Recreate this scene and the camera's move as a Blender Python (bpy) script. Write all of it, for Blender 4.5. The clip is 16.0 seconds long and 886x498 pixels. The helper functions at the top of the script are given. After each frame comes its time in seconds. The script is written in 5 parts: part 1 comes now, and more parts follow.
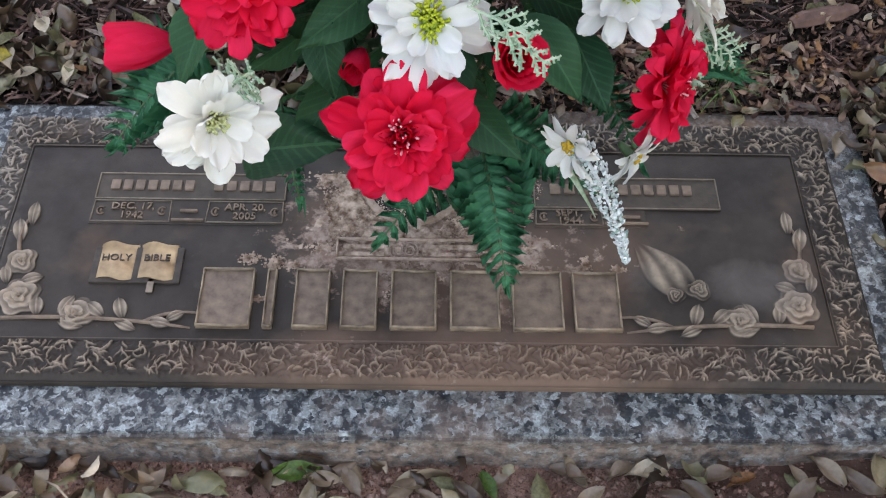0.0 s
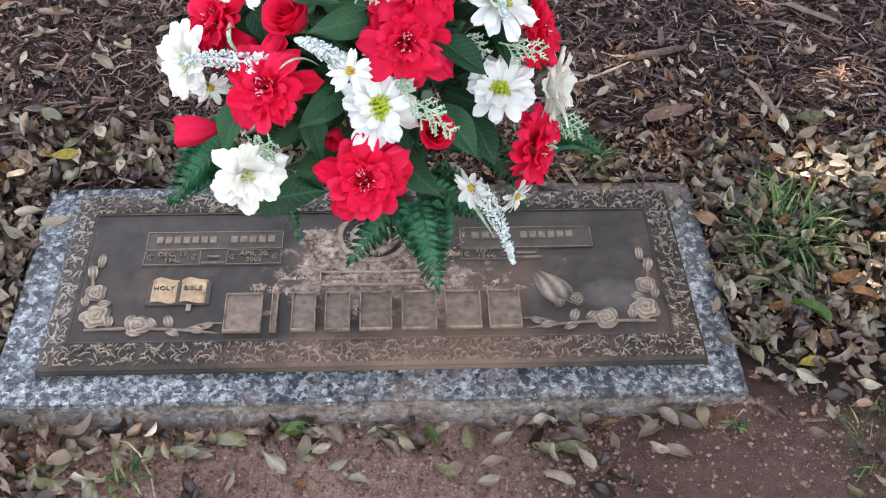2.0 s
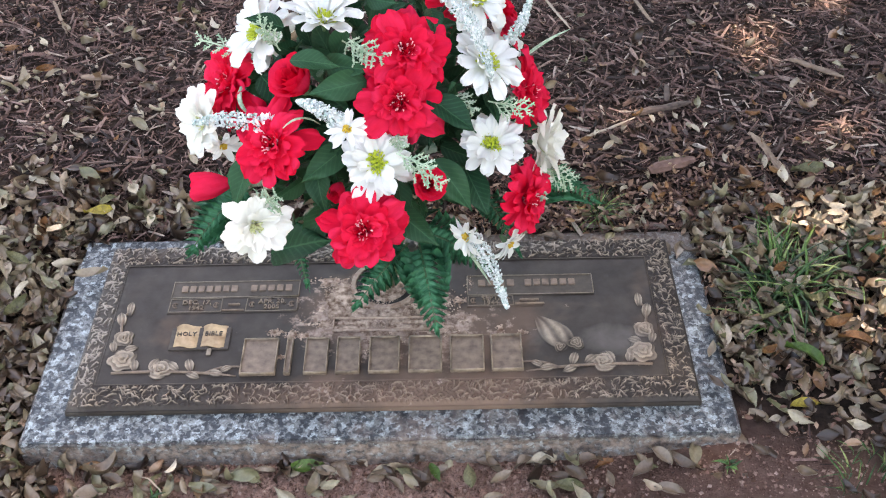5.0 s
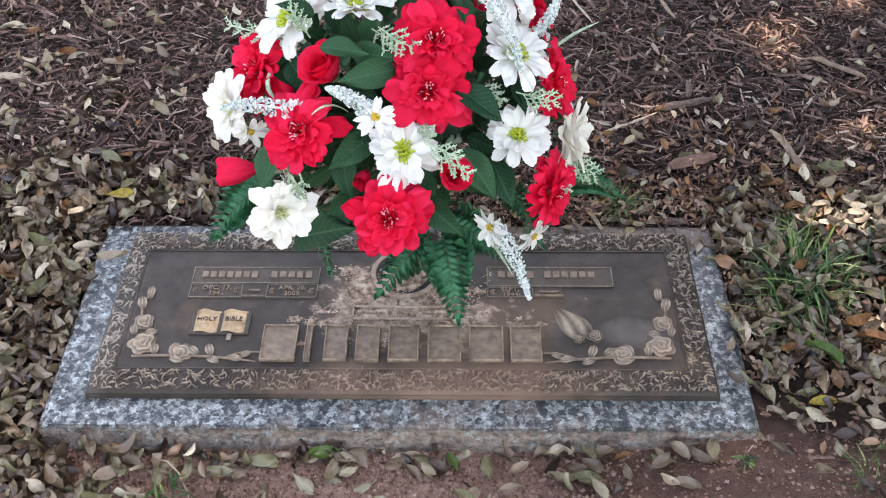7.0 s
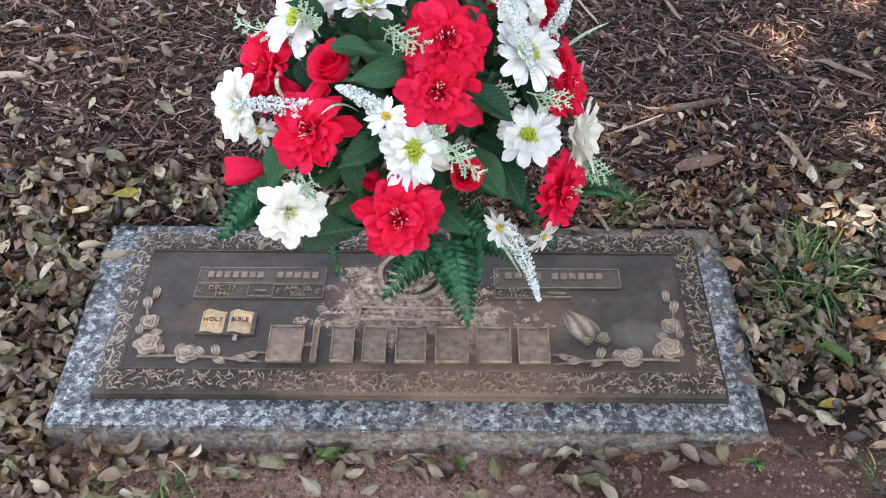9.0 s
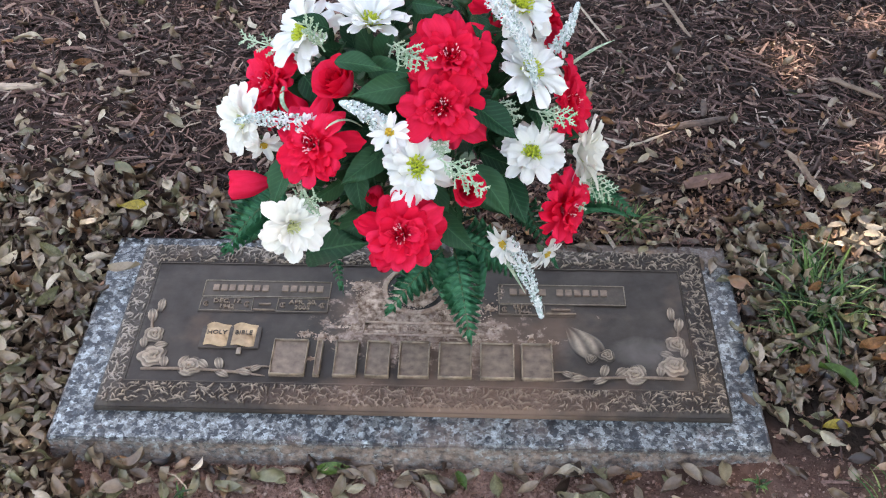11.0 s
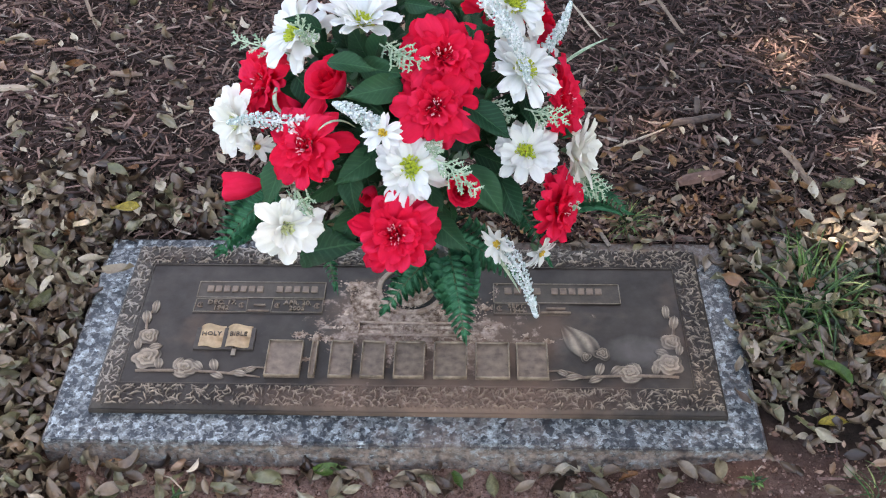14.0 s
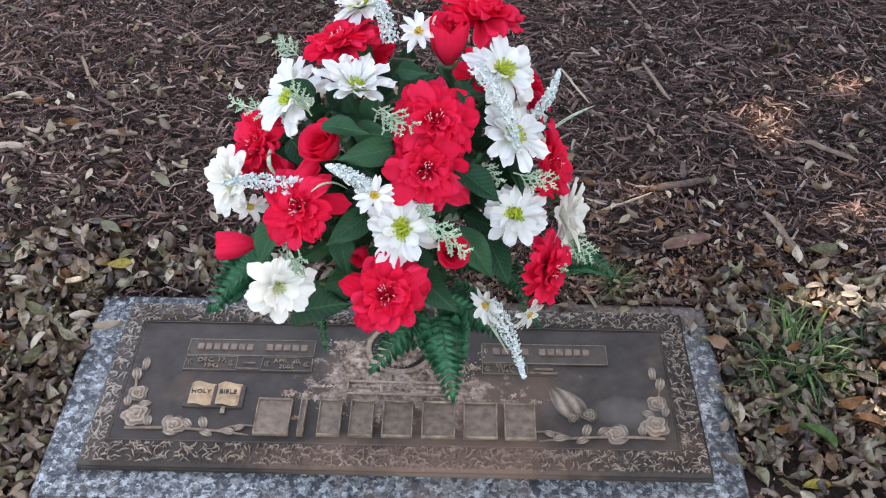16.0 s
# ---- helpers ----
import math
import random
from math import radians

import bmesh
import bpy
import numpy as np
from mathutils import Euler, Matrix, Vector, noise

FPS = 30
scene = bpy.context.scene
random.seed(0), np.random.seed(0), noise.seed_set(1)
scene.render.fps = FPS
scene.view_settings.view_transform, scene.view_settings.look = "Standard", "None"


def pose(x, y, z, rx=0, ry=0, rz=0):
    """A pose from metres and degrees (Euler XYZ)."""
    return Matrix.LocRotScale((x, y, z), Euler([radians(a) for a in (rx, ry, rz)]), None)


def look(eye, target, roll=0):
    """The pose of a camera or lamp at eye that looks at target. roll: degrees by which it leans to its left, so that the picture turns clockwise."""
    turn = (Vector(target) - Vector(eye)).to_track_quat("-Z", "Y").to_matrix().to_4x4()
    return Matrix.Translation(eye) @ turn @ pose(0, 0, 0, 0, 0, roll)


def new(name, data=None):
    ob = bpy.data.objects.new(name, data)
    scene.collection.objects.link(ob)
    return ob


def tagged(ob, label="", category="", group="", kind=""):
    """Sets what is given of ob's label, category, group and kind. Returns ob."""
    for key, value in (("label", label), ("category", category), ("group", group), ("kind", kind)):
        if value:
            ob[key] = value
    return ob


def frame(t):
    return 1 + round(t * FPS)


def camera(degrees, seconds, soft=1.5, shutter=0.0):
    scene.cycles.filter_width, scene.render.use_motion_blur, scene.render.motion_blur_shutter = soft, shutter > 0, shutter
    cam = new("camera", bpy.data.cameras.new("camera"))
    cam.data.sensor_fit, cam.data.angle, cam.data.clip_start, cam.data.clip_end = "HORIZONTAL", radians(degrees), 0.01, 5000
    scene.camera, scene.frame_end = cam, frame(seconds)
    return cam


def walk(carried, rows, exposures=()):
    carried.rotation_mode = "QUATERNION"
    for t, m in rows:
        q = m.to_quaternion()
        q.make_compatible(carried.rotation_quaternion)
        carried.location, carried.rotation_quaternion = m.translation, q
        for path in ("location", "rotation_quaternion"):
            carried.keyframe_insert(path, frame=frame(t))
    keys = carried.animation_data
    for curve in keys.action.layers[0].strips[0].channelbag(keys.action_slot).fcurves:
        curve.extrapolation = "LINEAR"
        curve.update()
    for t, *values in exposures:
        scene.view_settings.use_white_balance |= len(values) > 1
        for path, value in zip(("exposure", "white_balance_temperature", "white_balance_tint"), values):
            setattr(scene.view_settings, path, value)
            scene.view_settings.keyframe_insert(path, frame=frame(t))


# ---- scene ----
cam = camera(44.0, 16.0, soft=1.12)
PATH = [
    (0, (0.013, -0.683, 0.964), (0.036, 0.527, -0.629), 1.6),
    (0.5, (0.021, -0.767, 1.06), (0.056, 0.487, -0.498), 0.7),
    (1, (-0.007, -0.886, 1.138), (0.111, 0.417, -0.375), 3.5),
    (1.5, (-0.026, -1.004, 1.21), (0.092, 0.346, -0.26), 1.9),
    (2, (0.027, -1.081, 1.239), (0.112, 0.308, -0.197), 1.7),
    (2.5, (0.062, -1.14, 1.274), (0.081, 0.292, -0.122), 0.7),
    (3, (0.083, -1.158, 1.287), (0.091, 0.315, -0.065), 0.1),
    (3.5, (0.1, -1.161, 1.296), (0.082, 0.329, -0.038), -1.9),
    (4, (0.104, -1.154, 1.296), (0.087, 0.326, -0.049), -1.8),
    (4.2, (0.107, -1.152, 1.295), (0.091, 0.324, -0.055), -1.8),
    (6.5, (0.085, -1.157, 1.288), (0.053, 0.298, -0.083), -0.9),
    (7, (0.079, -1.158, 1.29), (0.05, 0.297, -0.082), -0.6),
    (7.5, (0.077, -1.158, 1.289), (0.043, 0.296, -0.084), -0.7),
    (8, (0.069, -1.16, 1.287), (0.037, 0.294, -0.086), -0.5),
    (8.2, (0.062, -1.158, 1.286), (0.043, 0.302, -0.08), -0.1),
    (10.3, (0.072, -1.15, 1.28), (0.033, 0.304, -0.093), -0.2),
    (10.5, (0.077, -1.147, 1.283), (0.033, 0.319, -0.076), -0.0),
    (11, (0.077, -1.151, 1.285), (0.028, 0.323, -0.066), -0.3),
    (11.5, (0.08, -1.151, 1.288), (0.036, 0.328, -0.057), -0.4),
    (12, (0.081, -1.15, 1.289), (0.033, 0.329, -0.057), -0.5),
    (12.5, (0.08, -1.152, 1.29), (0.028, 0.328, -0.054), -0.8),
    (13, (0.078, -1.152, 1.29), (0.033, 0.327, -0.056), -0.7),
    (13.5, (0.078, -1.15, 1.288), (0.035, 0.326, -0.061), -0.6),
    (14, (0.078, -1.147, 1.287), (0.038, 0.323, -0.068), -0.5),
    (14.5, (0.078, -1.146, 1.287), (0.041, 0.324, -0.068), -0.3),
    (15, (0.077, -1.15, 1.292), (0.048, 0.33, -0.053), -0.1),
    (15.5, (0.076, -1.155, 1.295), (0.053, 0.356, -0.014), 0.5),
    (16, (0.077, -1.16, 1.304), (0.056, 0.38, 0.028), 0.6),
]
LOOKS = [(0, 2.32, 9200, 16), (1.5, 2.70, 9200, 17), (3.5, 2.79, 9200, 17), (8, 2.75, 9200, 17), (10.5, 2.68, 9000, 16), (11.5, 2.57, 8850, 16), (13, 2.53, 8800, 16), (16, 2.56, 8800, 17)]
walk(cam, [(t, look(eye, target, roll)) for t, eye, target, roll in PATH], LOOKS)

# ---------------------------------------------------------------- light
SUN_TO = Vector((0.34, 0.20, 0.92)).normalized()
SUN_EL = math.asin(SUN_TO.z)
SUN_ROT = math.atan2(SUN_TO.x, SUN_TO.y)
world = bpy.data.worlds.new("world")
scene.world = world
world.use_nodes = True
sky = world.node_tree.nodes.new("ShaderNodeTexSky")
sky.sky_type = "NISHITA"
sky.sun_disc = False
sky.sun_elevation, sky.sun_rotation = SUN_EL, SUN_ROT
sky.dust_density = 1.5
bg = world.node_tree.nodes["Background"]
bg.inputs["Strength"].default_value = 0.15
world.node_tree.links.new(sky.outputs[0], bg.inputs["Color"])
sun_data = bpy.data.lights.new("sun", "SUN")
sun_data.energy, sun_data.angle, sun_data.color = 2.5, radians(0.8), (1.0, 0.96, 0.95)
sun = new("sun", sun_data)
sun.matrix_world = look(SUN_TO * 20, (0, 0, 0))

# ---------------------------------------------------------------- materials


def shader(name, rough=0.6, metal=0.0, spec=0.5):
    m = bpy.data.materials.new(name)
    m.use_nodes = True
    b = m.node_tree.nodes["Principled BSDF"]
    b.inputs["Roughness"].default_value = rough
    b.inputs["Metallic"].default_value = metal
    b.inputs["Specular IOR Level"].default_value = spec
    return m, m.node_tree, b


def node(nt, kind, ins=None, operation=None, use_clamp=False, data_type=None, blend_type=None, feature=None):
    n = nt.nodes.new(kind)
    if operation:
        n.operation = operation
    if use_clamp:
        n.use_clamp = True
    if data_type:
        n.data_type, n.blend_type = data_type, blend_type
    if feature:
        n.feature = feature
    for k, v in (ins or {}).items():
        if hasattr(v, "is_output"):
            nt.links.new(v, n.inputs[k])
        else:
            n.inputs[k].default_value = v
    return n


def coords(nt, scale=(1, 1, 1), which="Object"):
    c = node(nt, "ShaderNodeTexCoord")
    return node(nt, "ShaderNodeMapping", {"Vector": c.outputs[which], "Scale": scale}).outputs[0]


def grain(nt, vec, scale, detail=4.0, rough=0.55, distortion=0.0):
    return node(nt, "ShaderNodeTexNoise", {"Vector": vec, "Scale": scale, "Detail": detail, "Roughness": rough,
                                          "Distortion": distortion}).outputs[0]


def cells(nt, vec, scale, feature="F1"):
    return node(nt, "ShaderNodeTexVoronoi", {"Vector": vec, "Scale": scale}, feature=feature)


def ramp(nt, fac, stops, interpolation="LINEAR"):
    r = node(nt, "ShaderNodeValToRGB", {"Fac": fac})
    r.color_ramp.interpolation = interpolation
    el = r.color_ramp.elements
    while len(el) < len(stops):
        el.new(0.5)
    for e, (p, c) in zip(el, stops):
        e.position = p
        e.color = (c, c, c, 1) if isinstance(c, (int, float)) else (*c, 1)
    return r.outputs[0]


def mix(nt, fac, a, b, blend="MIX"):
    n = node(nt, "ShaderNodeMix", {"Factor": fac}, data_type="RGBA", blend_type=blend)
    for k, v in ((6, a), (7, b)):
        if hasattr(v, "is_output"):
            nt.links.new(v, n.inputs[k])
        else:
            n.inputs[k].default_value = (*v, 1)
    return n.outputs[2]


def calc(nt, op, a, b=0.0, clamp=False):
    return node(nt, "ShaderNodeMath", {0: a, 1: b}, operation=op, use_clamp=clamp).outputs[0]


def bump(nt, b, height, strength=0.4, distance=0.002):
    n = node(nt, "ShaderNodeBump", {"Height": height, "Strength": strength, "Distance": distance})
    nt.links.new(n.outputs[0], b.inputs["Normal"])


def spot(nt, vec, x, y, rx, ry):
    """1 at (x, y), falling to 0 at the ellipse's rim."""
    sep = node(nt, "ShaderNodeSeparateXYZ", {0: vec})
    a = calc(nt, "POWER", calc(nt, "ABSOLUTE", calc(nt, "DIVIDE", calc(nt, "SUBTRACT", sep.outputs[0], x), rx)), 2.0)
    c = calc(nt, "POWER", calc(nt, "ABSOLUTE", calc(nt, "DIVIDE", calc(nt, "SUBTRACT", sep.outputs[1], y), ry)), 2.0)
    return calc(nt, "SUBTRACT", 1.0, calc(nt, "ADD", a, c), clamp=True)


def make_granite():
    m, nt, b = shader("granite", 0.42)
    v = coords(nt)
    warp = node(nt, "ShaderNodeVectorMath", {0: v, 1: node(nt, "ShaderNodeVectorMath", {
        0: node(nt, "ShaderNodeTexNoise", {"Vector": v, "Scale": 150.0, "Detail": 4.0}).outputs[1], "Scale": 0.014}, operation="SCALE").outputs[0]},
        operation="ADD").outputs[0]
    patches = calc(nt, "ADD", calc(nt, "MULTIPLY", grain(nt, warp, 82.0, 5, 0.62, 0.5), 0.72), calc(nt, "MULTIPLY", cells(nt, warp, 150.0).outputs["Color"], 0.28))
    base = ramp(nt, patches, [(0.36, (0.014, 0.019, 0.025)), (0.45, (0.030, 0.039, 0.047)), (0.485, (0.10, 0.106, 0.107)), (0.53, (0.165, 0.162, 0.152)),
                              (0.57, (0.21, 0.222, 0.218)), (0.61, (0.31, 0.335, 0.33)), (0.70, (0.42, 0.455, 0.455))])
    facet = ramp(nt, cells(nt, warp, 210.0).outputs["Color"], [(0.15, 0.55), (0.45, 0.95), (0.9, 1.2)])
    base = mix(nt, 1.0, base, facet, "MULTIPLY")
    base = mix(nt, 1.0, base, ramp(nt, grain(nt, v, 420.0, 5, 0.7), [(0.34, 0.7), (0.6, 1.1)]), "MULTIPLY")
    base = mix(nt, 1.0, base, (0.94, 1.0, 1.015), "MULTIPLY")
    dirt_or_sheen = ramp(nt, calc(nt, "ADD", grain(nt, v, 14.0, 7, 0.7), calc(nt, "ADD", calc(nt, "MULTIPLY", spot(nt, v, 0.05, -0.19, 0.35, 0.12), 0.09), calc(nt, "MULTIPLY", spot(nt, v, 0.24, 0.215, 0.42, 0.07), 0.5))), [(0.56, 0.0), (0.77, 0.6)])
    sep = node(nt, "ShaderNodeSeparateXYZ", {0: v})
    low = calc(nt, "MULTIPLY", ramp(nt, calc(nt, "MULTIPLY", sep.outputs[2], 10.0), [(0.36, 1.0), (0.44, 0.0)]),
               ramp(nt, grain(nt, v, 110.0, 5), [(0.35, 0.1), (0.6, 0.85)]))
    dirt = mix(nt, ramp(nt, grain(nt, v, 90.0, 6, 0.7), [(0.35, 0.0), (0.65, 1.0)]), (0.12, 0.080, 0.062), (0.36, 0.27, 0.215))
    base = mix(nt, dirt_or_sheen, base, dirt)
    base = mix(nt, low, base, dirt)
    nt.links.new(base, b.inputs["Base Color"])
    nt.links.new(ramp(nt, dirt_or_sheen, [(0.0, 0.38), (0.6, 0.8)]), b.inputs["Roughness"])
    bump(nt, b, grain(nt, v, 260.0, 3), 0.25, 0.001)
    return m


def make_bronze():
    m, nt, b = shader("weathered_bronze", 0.5, 0.15, 0.35)
    v = coords(nt)
    dark = mix(nt, ramp(nt, grain(nt, v, 14.0, 6, 0.6), [(0.3, 0.0), (0.7, 1.0)]), (0.023, 0.0175, 0.0142), (0.055, 0.0435, 0.0350))
    # polished high points
    sep = node(nt, "ShaderNodeSeparateXYZ", {0: v})
    high = node(nt, "ShaderNodeMapRange", {0: sep.outputs[2], 1: 0.0609, 2: 0.0640, 3: 0.0, 4: 1.0})
    worn = calc(nt, "MULTIPLY", high.outputs[0], ramp(nt, grain(nt, v, 120.0, 4), [(0.3, 0.55), (0.65, 1.0)]))
    col = mix(nt, worn, dark, (0.44, 0.35, 0.262))
    # clay washed over the middle of the plate
    mask = calc(nt, "MAXIMUM", spot(nt, v, -0.02, 0.02, 0.17, 0.12), calc(nt, "MULTIPLY", spot(nt, v, 0.02, -0.125, 0.26, 0.06), 0.30))
    mask = calc(nt, "MAXIMUM", mask, calc(nt, "MULTIPLY", spot(nt, v, 0.08, -0.02, 0.18, 0.09), 0.75))
    blotch = calc(nt, "ADD", calc(nt, "MULTIPLY", grain(nt, v, 38.0, 8, 0.7, 0.15), 1.0), calc(nt, "MULTIPLY", mask, 0.31))
    clay = ramp(nt, blotch, [(0.67, 0.0), (0.76, 0.85)])
    rust = calc(nt, "MAXIMUM", mask, calc(nt, "MULTIPLY", spot(nt, v, 0.02, -0.135, 0.34, 0.06), 0.8))
    haze = ramp(nt, calc(nt, "ADD", grain(nt, v, 8.0, 4), calc(nt, "MULTIPLY", rust, 0.5)), [(0.60, 0.0), (0.92, 0.6)])
    dust = mix(nt, ramp(nt, grain(nt, v, 90.0, 6, 0.65), [(0.35, 0.0), (0.68, 1.0)]), (0.22, 0.135, 0.098), (0.52, 0.395, 0.32))
    col = mix(nt, haze, col, (0.25, 0.155, 0.108))
    col = mix(nt, clay, col, dust)
    streak = calc(nt, "ADD", calc(nt, "MULTIPLY", spot(nt, v, 0.345, -0.040, 0.075, 0.045), 0.55), calc(nt, "MULTIPLY", spot(nt, v, 0.225, -0.03, 0.04, 0.03), 0.4))
    streak = ramp(nt, calc(nt, "ADD", streak, calc(nt, "MULTIPLY", grain(nt, v, 26.0, 5, 0.6, 0.6), 0.6)), [(0.52, 0.0), (0.85, 0.36)])
    col = mix(nt, streak, col, (0.21, 0.185, 0.165))
    # sky sheen on the back and left border, painted as a pale grey tint
    sheen_edges = calc(nt, "MAXIMUM", spot(nt, v, -0.06, 0.176, 0.55, 0.032), spot(nt, v, -0.446, 0.02, 0.03, 0.26))
    dirt_or_sheen = ramp(nt, calc(nt, "ADD", calc(nt, "MULTIPLY", sheen_edges, 0.45), calc(nt, "MULTIPLY", grain(nt, v, 55.0, 6, 0.65), 0.55)), [(0.34, 0.0), (0.62, 0.62)])
    dirt_or_sheen = calc(nt, "MULTIPLY", dirt_or_sheen, calc(nt, "ADD", 0.18, calc(nt, "MULTIPLY", high.outputs[0], 0.82)))
    col = mix(nt, dirt_or_sheen, col, (0.46, 0.42, 0.37))
    nt.links.new(col, b.inputs["Base Color"])
    cover = calc(nt, "MAXIMUM", clay, haze)
    nt.links.new(ramp(nt, cover, [(0.0, 0.2), (0.4, 0.0)]), b.inputs["Metallic"])
    nt.links.new(ramp(nt, calc(nt, "ADD", grain(nt, v, 45.0, 4), cover), [(0.3, 0.5), (0.9, 0.85)]), b.inputs["Roughness"])
    bump(nt, b, calc(nt, "ADD", grain(nt, v, 420.0, 3), calc(nt, "MULTIPLY", clay, 1.5)), 0.3, 0.0009)
    return m


def make_gilt():
    m, nt, b = shader("rubbed_bronze", 0.42, 0.35)
    v = coords(nt)
    col = mix(nt, ramp(nt, grain(nt, v, 55.0, 5, 0.6), [(0.35, 0.0), (0.68, 1.0)]), (0.12, 0.086, 0.06), (0.34, 0.25, 0.175))
    nt.links.new(col, b.inputs["Base Color"])
    bump(nt, b, grain(nt, v, 500.0, 3), 0.25, 0.0006)
    return m


def make_clay():
    m, nt, b = shader("dry_clay", 0.95, 0, 0.2)
    v = coords(nt)
    nt.links.new(mix(nt, ramp(nt, grain(nt, v, 110.0, 5), [(0.35, 0.0), (0.65, 1.0)]), (0.15, 0.088, 0.060), (0.58, 0.435, 0.335)), b.inputs["Base Color"])
    bump(nt, b, grain(nt, v, 600.0, 4), 0.6, 0.001)
    return m


def make_petal(name, c1, c2, vein, translucency=0.3):
    m, nt, b = shader(name, 0.8, 0, 0.10)
    v = coords(nt, (90, 380, 90))
    rnd = node(nt, "ShaderNodeObjectInfo").outputs["Random"]
    base = mix(nt, rnd, c1, c2)
    lines = ramp(nt, grain(nt, v, 1.0, 3), [(0.35, 0.0), (0.6, 1.0)])
    base = mix(nt, calc(nt, "MULTIPLY", lines, 0.22), base, vein)
    nt.links.new(base, b.inputs["Base Color"])
    bump(nt, b, grain(nt, v, 1.5, 3), 0.35, 0.0012)
    tr = node(nt, "ShaderNodeBsdfTranslucent", {"Color": base})
    mx = node(nt, "ShaderNodeMixShader", {0: translucency, 1: b.outputs[0], 2: tr.outputs[0]})
    nt.links.new(mx.outputs[0], nt.nodes["Material Output"].inputs[0])
    return m


def make_fabric_leaf(name, dark, light, rough=0.45):
    m, nt, b = shader(name, rough, 0, 0.16)
    v = coords(nt, (60, 260, 60))
    rnd = node(nt, "ShaderNodeObjectInfo").outputs["Random"]
    base = mix(nt, rnd, dark, light)
    base = mix(nt, calc(nt, "MULTIPLY", grain(nt, coords(nt), 60.0, 4), 0.4), base, tuple(c * 0.45 for c in dark))
    # a pale midrib and slanting side veins
    sep = node(nt, "ShaderNodeSeparateXYZ", {0: coords(nt)})
    across = calc(nt, "ABSOLUTE", sep.outputs[1])
    side = calc(nt, "SINE", calc(nt, "MULTIPLY", calc(nt, "SUBTRACT", sep.outputs[0], calc(nt, "MULTIPLY", across, 1.3)), 780.0))
    rib = calc(nt, "LESS_THAN", across, 0.0007)
    vein = calc(nt, "MAXIMUM", calc(nt, "MULTIPLY", rib, 0.30), calc(nt, "MULTIPLY", ramp(nt, side, [(0.3, 0.0), (1.0, 0.22)]), grain(nt, coords(nt), 90.0, 2)))
    base = mix(nt, vein, base, tuple(min(0.4, c * 1.7 + 0.006) for c in light))
    nt.links.new(base, b.inputs["Base Color"])
    bump(nt, b, grain(nt, v, 2.0, 3), 0.4, 0.0015)
    tr = node(nt, "ShaderNodeBsdfTranslucent", {"Color": base})
    mx = node(nt, "ShaderNodeMixShader", {0: 0.15, 1: b.outputs[0], 2: tr.outputs[0]})
    nt.links.new(mx.outputs[0], nt.nodes["Material Output"].inputs[0])
    return m


def make_litter(name, stops, rough=0.7, island=True, scale=240.0, spec=0.3, mottle=0.45):
    m, nt, b = shader(name, rough, 0, spec)
    v = coords(nt)
    if island:
        rnd = node(nt, "ShaderNodeNewGeometry").outputs["Random Per Island"]
    else:
        rnd = node(nt, "ShaderNodeObjectInfo").outputs["Random"]
    base = ramp(nt, rnd, stops)
    mott = ramp(nt, grain(nt, v, scale, 4, 0.6), [(0.3, mottle), (0.65, 1.08)])
    base = mix(nt, 1.0, base, mott, "MULTIPLY")
    nt.links.new(base, b.inputs["Base Color"])
    bump(nt, b, grain(nt, v, scale * 2, 3), 0.35, 0.001)
    return m


def make_plain(name, c1, c2, rough=0.6, scale=120.0, metal=0.0):
    m, nt, b = shader(name, rough, metal, 0.4)
    v = coords(nt)
    nt.links.new(mix(nt, ramp(nt, grain(nt, v, scale, 4), [(0.3, 0.0), (0.7, 1.0)]), c1, c2), b.inputs["Base Color"])
    bump(nt, b, grain(nt, v, scale * 2.5, 3), 0.3, 0.001)
    return m


